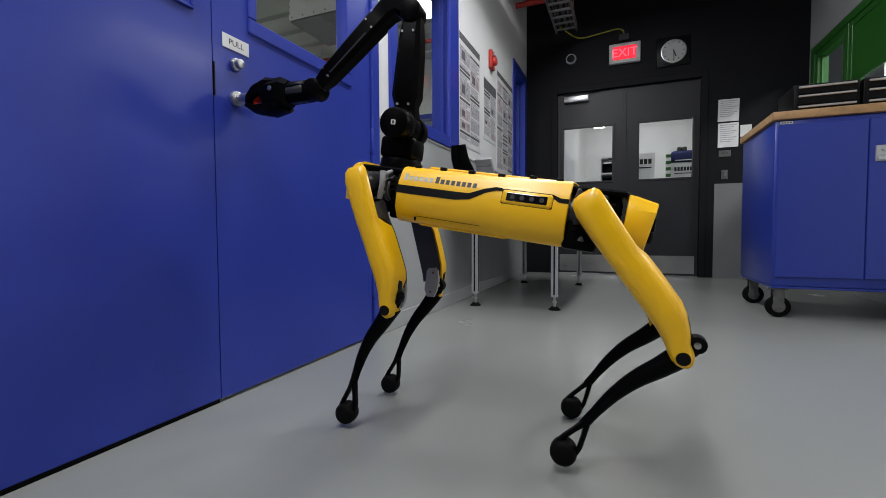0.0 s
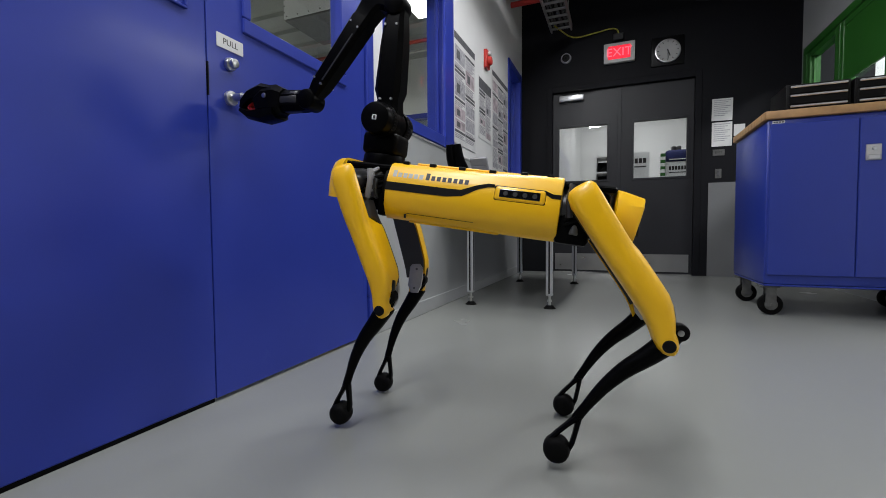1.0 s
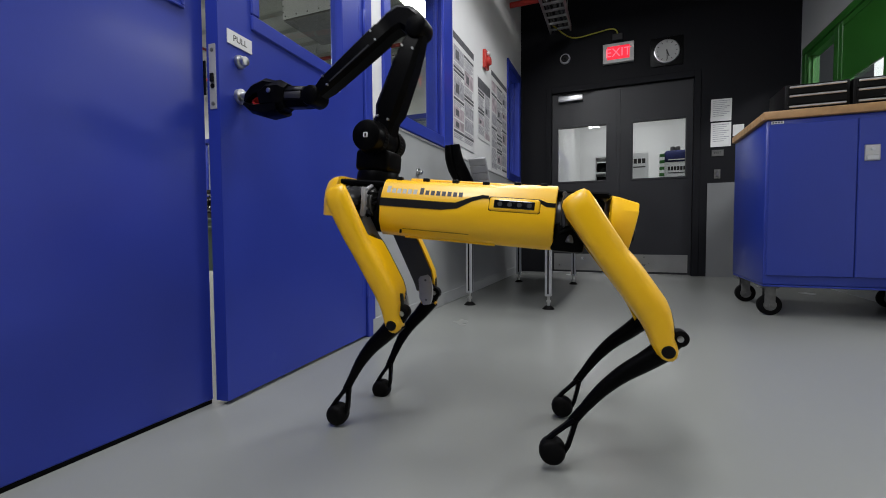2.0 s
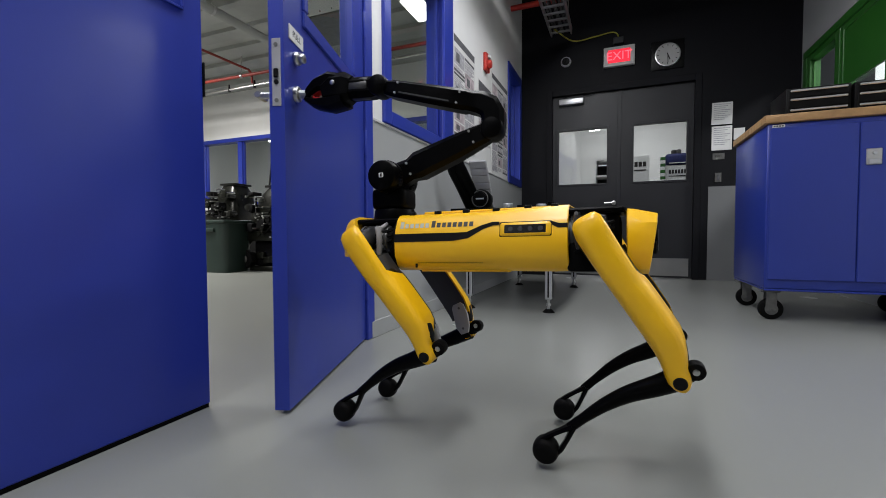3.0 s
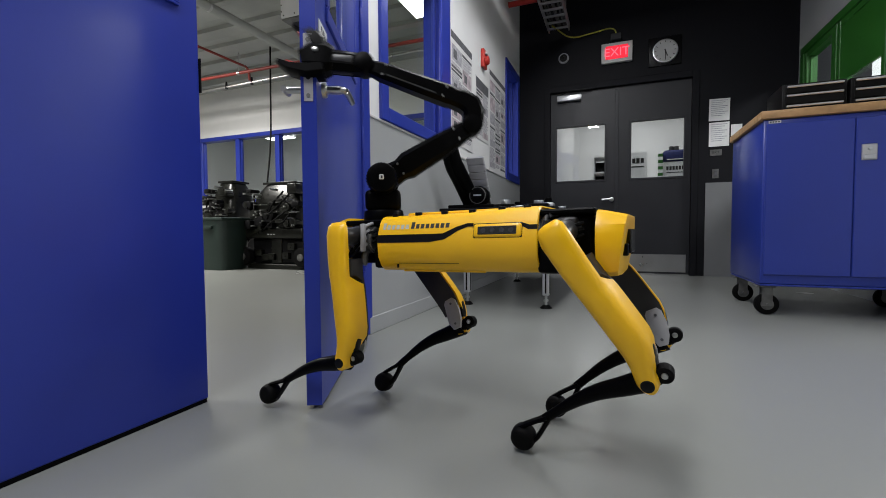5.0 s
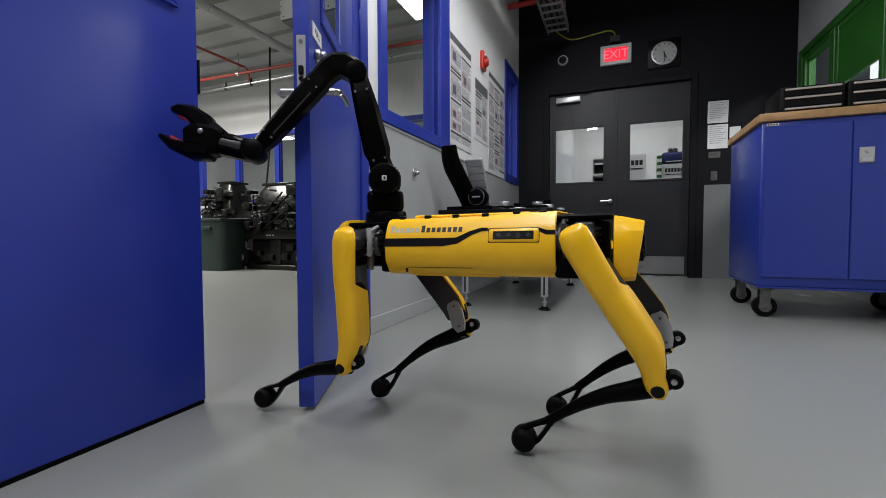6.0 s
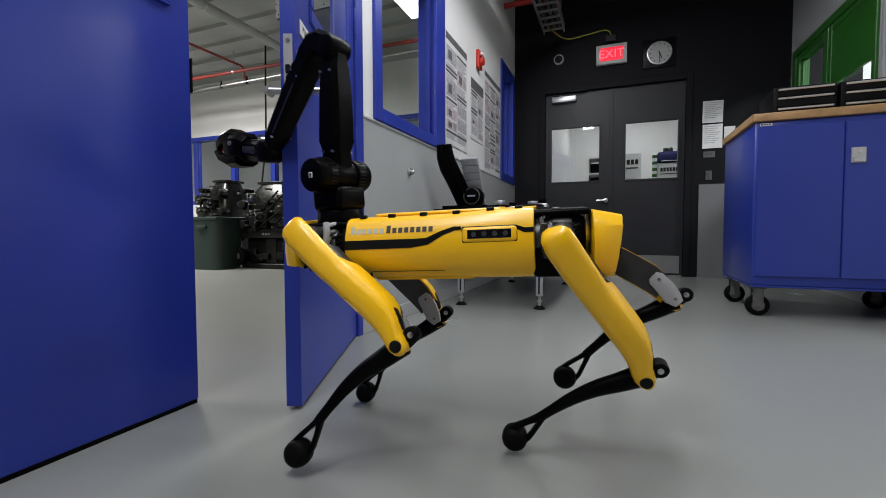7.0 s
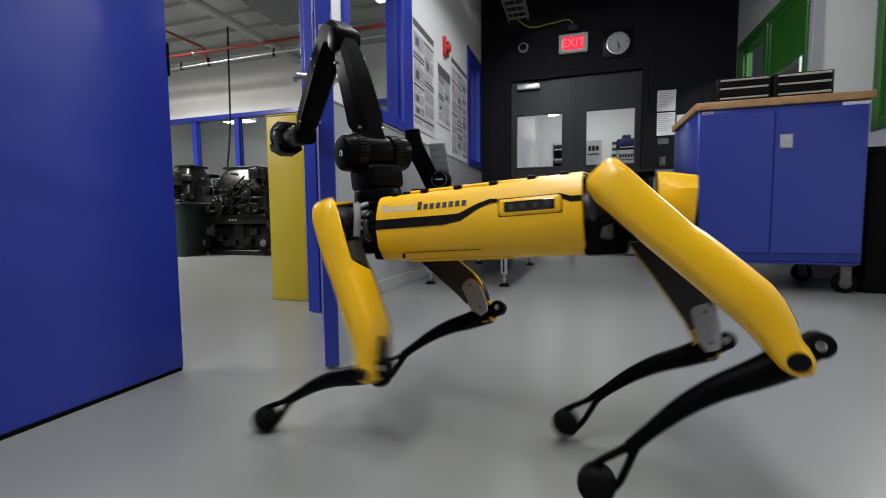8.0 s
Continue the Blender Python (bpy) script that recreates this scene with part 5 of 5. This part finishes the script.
def hip(sx, sy):
    bm = bmesh.new()
    cyl(bm, (-0.05 * sx, 0, 0), (0.030 * sx, 0, 0), 0.032, n=22, bevel=0.005)
    box(bm, -0.022, -0.02, -0.030, 0.022, sy * 0.052, 0.028, 0.008, 2)
    h = part("hip", bm, M_CARBON, robot, "dark metal hip joint")
    # cast bracket with slots on the side towards the middle of the body
    bm = bmesh.new()
    x = -0.024 * sx
    for k in range(4):
        tube(bm, smooth_path([(x, sy * 0.016, 0.030 - 0.015 * k), (x - 0.016 * sx, sy * 0.042, 0.032 - 0.017 * k), (x - 0.012 * sx, sy * 0.074, 0.022 - 0.015 * k)], 4), 0.0050, 8)
    tube(bm, smooth_path([(x - 0.010 * sx, sy * 0.074, 0.030), (x - 0.014 * sx, sy * 0.078, 0.0), (x - 0.008 * sx, sy * 0.074, -0.040)], 4), 0.0075, 8)
    tube(bm, smooth_path([(x - 0.004 * sx, sy * 0.018, 0.034), (x - 0.014 * sx, sy * 0.020, 0.0), (x - 0.006 * sx, sy * 0.022, -0.034)], 4), 0.0075, 8)
    tagged(part("bracket", bm, M_PAD if sx > 0 else M_CARBON, h, "grey cast bracket with slots"), kind="stuff")
    bm = bmesh.new()
    for k in range(2):
        tube(bm, smooth_path([(-0.034 * sx, sy * 0.010, 0.030 - 0.012 * k), (-0.046 * sx, sy * 0.034, 0.004 - 0.010 * k), (-0.030 * sx, sy * 0.050, -0.034)], 5), 0.0028, 6)
    part("cable", bm, M_RUBBER, h)
    bm = bmesh.new()
    cyl(bm, (-0.018 * sx, sy * 0.040, -0.028), (-0.020 * sx, sy * 0.058, -0.078), 0.010, n=14, bevel=0.002)
    part("actuator_rod", bm, M_ACT, h, "grey metal actuator rod")
    return h


LEGS = {}
for key, sx, sy in (("front_near", 1, 1), ("front_far", 1, -1), ("rear_near", -1, 1), ("rear_far", -1, -1)):
    LEGS[key] = (hip(sx, sy), thigh(sx, sy), shin(sy), sx, sy)

# arm: turret, shoulder, upper arm, forearm, wrist, hand
bm = bmesh.new()
cyl(bm, (0, 0, -0.122), (0, 0, -0.085), 0.060, 0.056, 26, 0.005)
box(bm, -0.050, -0.048, -0.088, 0.050, 0.048, -0.028, 0.014, 3)
turret = part("arm_turret", bm, M_ROBOT, robot, "black arm turret")
for sy in (1, -1):
    bm = bmesh.new()
    cyl(bm, (0, sy * 0.034, 0), (0, sy * 0.088, 0), 0.045, 0.040, 30, 0.006)
    part("shoulder_motor", bm, M_ROBOT, turret, "ribbed black motor drum")
bm = bmesh.new()
for sy in (1, -1):
    for k in range(32):
        a = 2 * math.pi * k / 32
        b2 = bx(-0.0014, sy * 0.040, 0.0405, 0.0014, sy * 0.060, 0.0446)
        b2.transform(pose(0, 0, 0, 0, math.degrees(a), 0))
        me = bpy.data.meshes.new("rib_source")
        b2.to_mesh(me)
        b2.free()
        bm.from_mesh(me)
        bpy.data.meshes.remove(me)
tagged(part("cooling_rib", bm, M_BLACK, turret, smooth=0), kind="stuff")
bm = bmesh.new()
for sy in (1, -1):
    box(bm, -0.0065, sy * 0.0865, -0.0065, 0.0065, sy * 0.0895, 0.0065, 0.002, 1)
part("drum_label", bm, M_PAPER, turret, "small white square label")["kind"] = "stuff"
bm = bmesh.new()
for sy in (1, -1):
    box(bm, -0.003, sy * 0.0896, -0.004, 0.002, sy * 0.0901, 0.004)
tagged(part("label_mark", bm, M_PRINTB, turret), kind="stuff")


bm = bmesh.new()
cyl(bm, (0, -0.034, 0), (0, 0.034, 0), 0.040, n=24, bevel=0.004)
bar(bm, [(0.0, 0), (0.035, 0), (0.06, 0.0), (0.085, 0.0), (0.20, 0.002), (0.262, 0.002), (0.285, 0.002), (0.315, 0.0)], [0.030, 0.033, 0.030, 0.037, 0.033, 0.028, 0.026, 0.022], [0.030, 0.030, 0.028, 0.036, 0.034, 0.030, 0.022, 0.018])
uarm = part("upper_arm", bm, M_ROBOT, robot, "black upper arm", 30)
bm = bmesh.new()
for x in (0.06, 0.25):
    for z in (-0.016, 0.016):
        cyl(bm, (x, -0.0345, z), (x, 0.0345, z), 0.0032, n=8)
tagged(part("screw", bm, M_STEEL, uarm, "small bright screws"), kind="stuff")

bm = bmesh.new()
cyl(bm, (0, -0.033, 0), (0, 0.033, 0), 0.030, n=28, bevel=0.007)
bar(bm, [(0.0, -0.006), (0.002, 0.012), (0.010, 0.036), (0.026, 0.051), (0.052, 0.055), (0.085, 0.052), (0.092, 0.051), (0.20, 0.042), (0.30, 0.034), (0.33, 0.032)], [0.029, 0.030, 0.031, 0.031, 0.029, 0.026, 0.028, 0.026, 0.023, 0.019], [0.0325, 0.0325, 0.032, 0.032, 0.031, 0.030, 0.033, 0.031, 0.029, 0.022])
farm = part("forearm", bm, M_ROBOT, robot, "black cranked forearm", 30)
bm = bmesh.new()
for x, z in ((0.11, 0.050), (0.29, 0.035)):
    cyl(bm, (x, -0.0335, z + 0.014), (x, 0.0335, z + 0.014), 0.003, n=8)
    cyl(bm, (x, -0.0335, z - 0.014), (x, 0.0335, z - 0.014), 0.003, n=8)
tagged(part("screw", bm, M_STEEL, farm, "small bright screws"), kind="stuff")
part("side_groove", bar(bmesh.new(), [(0.11, 0.037), (0.28, 0.025)], [0.003, 0.003], [0.0325, 0.0305]), M_CARBON, farm)

bm = bmesh.new()
cyl(bm, (0, -0.032, 0), (0, 0.032, 0), 0.029, n=26, bevel=0.008)
bar(bm, [(-0.004, 0), (0.02, 0), (0.06, 0.002), (0.095, 0.003)], [0.026, 0.029, 0.030, 0.030], [0.028, 0.029, 0.030, 0.030], 0.5)
wrist = part("wrist", bm, M_ROBOT, robot, "black wrist joint", 40)
cyl_bm = bmesh.new()
cyl(cyl_bm, (0.030, 0, 0.002), (0.088, 0, 0.003), 0.0315, n=28, bevel=0.003)
part("wrist_collar", cyl_bm, M_CARBON, wrist)
bm = bmesh.new()
bar(bm, [(0.086, 0.004), (0.105, 0.006), (0.145, 0.006), (0.175, -0.002)], [0.034, 0.044, 0.043, 0.028], [0.033, 0.039, 0.038, 0.032], 0.45)
bar(bm, [(0.11, -0.026), (0.155, -0.034), (0.205, -0.028), (0.238, -0.012)], [0.021, 0.021, 0.014, 0.007], [0.038, 0.036, 0.030, 0.022], 0.45)
part("gripper", bm, M_ROBOT, wrist, "black gripper palm", 35)
bm = bmesh.new()
for sy in (1, -1):
    cyl(bm, (0.132, sy * 0.034, 0.016), (0.132, sy * 0.0425, 0.016), 0.007, n=14, bevel=0.001)
part("pivot_bolt", bm, M_STEEL, wrist, "bright steel pivot bolt")["kind"] = "stuff"
bm = bmesh.new()
bar(bm, [(0.165, -0.018), (0.20, -0.014), (0.215, -0.006)], [0.004, 0.004, 0.003], [0.018, 0.016, 0.012])
part("grip_pad", bm, M_RED, wrist, "dark red rubber grip pad")
# upper jaw turns about its pivot
bm = bmesh.new()
cyl(bm, (0, -0.030, 0), (0, 0.030, 0), 0.019, n=18, bevel=0.003)
bar(bm, [(-0.012, 0.010), (0.03, 0.016), (0.070, 0.006), (0.095, -0.012), (0.106, -0.027)], [0.023, 0.026, 0.021, 0.015, 0.008], [0.030, 0.030, 0.027, 0.022, 0.015], 0.45)
jaw = part("gripper_jaw", bm, M_ROBOT, robot, "black movable gripper jaw", 35)
part("grip_pad", bar(bmesh.new(), [(0.045, -0.009), (0.068, -0.014), (0.080, -0.024)], [0.004, 0.004, 0.003], [0.017, 0.015, 0.012]), M_RED, jaw, "dark red rubber grip pad")

# ---- what moves ----
# joint tracks of the robot at these times: metres and radians
TIMES = [0.0, 0.5, 1.0, 1.5, 2.8, 3.0, 3.5, 4.0, 4.2, 4.5, 5.8, 6.0, 6.5, 6.7, 7.0, 7.2, 7.4, 7.5, 7.6, 7.8, 8.0]
BODY_X = [0.800, 0.792, 0.787, 0.770, 0.811, 0.823, 0.827, 0.771, 0.778, 0.771, 0.821, 0.816, 0.790, 0.776, 0.782, 0.838, 0.886, 0.907, 0.947, 1.022, 1.020]
BODY_Y = [1.636, 1.632, 1.629, 1.630, 1.631, 1.639, 1.645, 1.671, 1.642, 1.632, 1.634, 1.633, 1.633, 1.614, 1.539, 1.476, 1.429, 1.405, 1.376, 1.350, 1.365]
BODY_Z = [0.584, 0.593, 0.592, 0.593, 0.496, 0.497, 0.500, 0.496, 0.497, 0.487, 0.481, 0.481, 0.481, 0.482, 0.486, 0.479, 0.463, 0.462, 0.461, 0.469, 0.473]
BODY_YAW = [3.128, 3.175, 3.237, 3.275, 3.137, 3.120, 3.099, 3.021, 3.004, 3.002, 3.102, 3.112, 3.238, 3.279, 3.268, 3.210, 3.242, 3.223, 3.208, 3.113, 3.000]
BODY_PITCH = [-0.158, -0.144, -0.147, -0.142, 0.016, 0.024, 0.044, 0.052, 0.063, 0.038, 0.013, 0.015, 0.008, 0.026, 0.040, 0.020, 0.035, 0.046, 0.049, 0.062, 0.065]
BODY_ROLL = [-0.011, -0.015, -0.029, -0.023, 0.022, 0.017, 0.020, 0.006, 0.003, 0.015, -0.015, -0.018, -0.034, -0.118, -0.064, -0.058, -0.025, -0.023, -0.005, -0.019, -0.049]
FN_SPREAD = [-0.027, -0.056, -0.062, -0.087, -0.149, -0.126, -0.134, 0.175, 0.032, 0.026, -0.048, -0.050, -0.166, 0.235, 0.189, 0.080, -0.114, -0.165, -0.231, -0.411, 0.130]
FN_HIP = [0.369, 0.347, 0.372, 0.387, 0.572, 0.541, 0.495, 0.183, -0.043, 0.031, -0.119, -0.114, 0.014, 0.780, 0.762, 0.710, 0.573, 0.507, 0.437, 0.569, 0.261]
FN_KNEE = [-0.671, -0.642, -0.677, -0.690, -1.513, -1.509, -1.502, -1.540, -1.121, -1.183, -1.033, -1.047, -1.208, -1.881, -1.545, -1.579, -1.633, -1.631, -1.608, -1.968, -1.409]
FF_SPREAD = [0.094, 0.067, 0.038, 0.022, 0.090, 0.116, 0.160, 0.249, 0.202, 0.166, 0.180, 0.221, 0.220, 0.245, 0.039, -0.063, 0.246, 0.391, 0.115, 0.151, 0.391]
FF_HIP = [0.339, 0.330, 0.307, 0.337, 0.606, 0.567, 0.551, 0.665, 0.627, 0.652, 0.622, 0.654, 0.726, 0.757, 0.703, 0.562, 0.985, 0.883, 0.854, 0.665, 0.815]
FF_KNEE = [-0.639, -0.602, -0.529, -0.537, -1.503, -1.505, -1.531, -1.579, -1.580, -1.585, -1.568, -1.584, -1.576, -1.563, -1.515, -1.427, -2.104, -1.842, -1.667, -1.660, -1.854]
RN_SPREAD = [-0.041, -0.020, 0.016, 0.029, -0.109, -0.119, -0.138, -0.121, -0.183, -0.209, -0.171, -0.153, -0.125, -0.055, -0.226, -0.332, -0.012, -0.014, -0.098, -0.036, 0.157]
RN_HIP = [0.671, 0.630, 0.626, 0.625, 0.520, 0.473, 0.340, 0.488, 0.448, 0.516, 0.440, 0.442, 0.486, 0.504, 0.483, 0.401, 0.790, 0.773, 0.714, 0.565, 0.688]
RN_KNEE = [-1.254, -1.189, -1.188, -1.168, -1.418, -1.400, -1.313, -1.394, -1.374, -1.446, -1.457, -1.454, -1.480, -1.490, -1.460, -1.458, -2.012, -1.668, -1.584, -1.425, -1.569]
RF_SPREAD = [0.039, 0.028, 0.086, 0.107, -0.000, 0.017, 0.111, 0.108, 0.060, 0.030, 0.078, 0.092, 0.200, 0.274, 0.129, 0.271, 0.206, 0.138, 0.101, -0.178, 0.287]
RF_HIP = [0.599, 0.576, 0.615, 0.645, 0.523, 0.472, 0.461, 0.557, 0.506, 0.560, 0.535, 0.546, 0.623, 0.644, 0.932, 0.745, 0.679, 0.591, 0.500, 0.679, 0.440]
RF_KNEE = [-1.165, -1.097, -1.125, -1.132, -1.388, -1.371, -1.398, -1.414, -1.365, -1.433, -1.482, -1.484, -1.560, -1.522, -1.863, -1.491, -1.557, -1.525, -1.532, -1.748, -1.446]
ARM_YAW = [0.130, 0.091, -0.006, -0.085, 0.109, 0.116, 0.046, 0.267, 0.293, 0.245, 0.428, 0.516, 0.270, 0.017, -0.312, -0.340, -0.567, -0.640, -0.603, -0.524, -0.424]
ARM_SHOULDER = [-1.513, -1.545, -1.537, -1.587, -2.615, -2.759, -3.001, -3.217, -3.228, -3.240, -1.291, -1.342, -1.540, -1.698, -1.639, -1.437, -1.304, -1.245, -1.221, -1.195, -1.285]
ARM_ELBOW = [2.274, 2.392, 2.448, 2.509, 2.392, 2.410, 2.448, 2.319, 2.349, 2.297, 2.027, 2.083, 2.310, 2.469, 2.391, 2.241, 2.014, 1.899, 1.873, 1.748, 1.890]
ARM_WRIST = [-0.543, -0.643, -0.784, -0.833, 0.225, 0.341, 0.471, 0.799, 0.812, 1.069, -1.087, -0.966, -0.849, -0.916, -0.927, -0.941, -0.925, -0.877, -0.846, -0.604, -0.685]
JAW_T = [0, 2.8, 4.1, 4.3, 4.5, 4.7, 5.8, 6.0, 6.15, 6.3, 8.0]
JAW = [0.05, 0.05, 0.05, 0.35, 1.05, 1.1, 1.15, 0.72, 0.25, 0.05, 0.05]
ROLL_T = [0, 4.5, 5.0, 5.8, 6.5, 8.0]
ROLL = [0.0, 0.0, 0.1, 0.15, 0.0, 0.0]
DOOR_T = [0, 1.5, 1.75, 2.8, 3.0, 3.5, 4.0, 4.5, 5.8, 6.5, 7.0, 7.2, 7.4, 7.6, 7.8, 8.0]
DOOR_DEG = [0.0, 0.3, 1.5, 15.0, 17.8, 22.6, 26.0, 25.1, 23.7, 23.0, 22.4, 23.9, 25.6, 27.7, 30.4, 33.8]


def ease(ts, vs, t):
    """Monotone cubic through the values, so that nothing overshoots between them."""
    n = len(ts)
    if t <= ts[0]:
        return vs[0]
    if t >= ts[-1]:
        return vs[-1]
    s = [(vs[i + 1] - vs[i]) / (ts[i + 1] - ts[i]) for i in range(n - 1)]

    def slope(i):
        if i == 0:
            return s[0]
        if i == n - 1:
            return s[-1]
        if s[i - 1] * s[i] <= 0:
            return 0.0
        w1, w2 = 2 * (ts[i + 1] - ts[i]) + ts[i] - ts[i - 1], ts[i + 1] - ts[i] + 2 * (ts[i] - ts[i - 1])
        return (w1 + w2) / (w1 / s[i - 1] + w2 / s[i])
    i = max(k for k in range(n - 1) if ts[k] <= t)
    h = ts[i + 1] - ts[i]
    u = (t - ts[i]) / h
    return (vs[i] * (1 + 2 * u) * (1 - u) ** 2 + slope(i) * h * u * (1 - u) ** 2 + vs[i + 1] * u * u * (3 - 2 * u) + slope(i + 1) * h * u * u * (u - 1))


def turn(axis, a):
    return Matrix.Rotation(a, 4, axis)


# the arm swings wide of the door's edge while it crosses over
YAW_T = TIMES[:10] + [4.8, 5.1, 5.4] + TIMES[10:]
YAW = ARM_YAW[:10] + [0.42, 0.62, 0.55] + ARM_YAW[10:]


def motions():
    clock = [round(k * 0.1, 2) for k in range(81)]
    val = lambda track, t: ease(TIMES, track, t)
    walk(robot, [(t, Matrix.Translation((val(BODY_X, t), val(BODY_Y, t), val(BODY_Z, t))) @ turn("Z", val(BODY_YAW, t)) @ turn("Y", val(BODY_PITCH, t)) @ turn("X", val(BODY_ROLL, t))) for t in clock])
    tracks = {"front_near": (FN_SPREAD, FN_HIP, FN_KNEE), "front_far": (FF_SPREAD, FF_HIP, FF_KNEE), "rear_near": (RN_SPREAD, RN_HIP, RN_KNEE), "rear_far": (RF_SPREAD, RF_HIP, RF_KNEE)}
    for key, (a, h, k) in tracks.items():
        hip_ob, thigh_ob, shin_ob, sx, sy = LEGS[key]
        m_hip = {t: Matrix.Translation((HIP_FRONT if sx > 0 else -HIP_REAR, sy * ABY, HIPZ if sx > 0 else HIPZ_REAR)) @ turn("X", val(a, t)) for t in clock}
        m_thigh = {t: m_hip[t] @ Matrix.Translation((0, sy * OFFY, 0)) @ turn("Y", val(h, t)) for t in clock}
        walk(hip_ob, [(t, m_hip[t]) for t in clock])
        walk(thigh_ob, [(t, m_thigh[t]) for t in clock])
        walk(shin_ob, [(t, m_thigh[t] @ Matrix.Translation((0, 0, -THIGH)) @ turn("Y", val(k, t))) for t in clock])
    m_tur = {t: Matrix.Translation((ARM_X, 0, ARM_Z)) @ turn("Z", ease(YAW_T, YAW, t)) for t in clock}
    m_up = {t: m_tur[t] @ turn("Y", val(ARM_SHOULDER, t)) for t in clock}
    m_fore = {t: m_up[t] @ Matrix.Translation((UPPER, 0, 0)) @ turn("Y", val(ARM_ELBOW, t)) for t in clock}
    m_wr = {t: m_fore[t] @ Matrix.Translation((FORE_X, 0, FORE_Z)) @ turn("Y", val(ARM_WRIST, t)) @ turn("X", ease(ROLL_T, ROLL, t)) for t in clock}
    for ob, m in ((turret, m_tur), (uarm, m_up), (farm, m_fore), (wrist, m_wr)):
        walk(ob, [(t, m[t]) for t in clock])
    walk(jaw, [(t, m_wr[t] @ Matrix.Translation((0.132, 0, 0.016)) @ turn("Y", -ease(JAW_T, JAW, t))) for t in clock])
    walk(sw, [(t, Matrix.Translation((HINGE[0], HINGE[1], 0)) @ turn("Z", radians(ease(DOOR_T, DOOR_DEG, t)))) for t in clock])


motions()
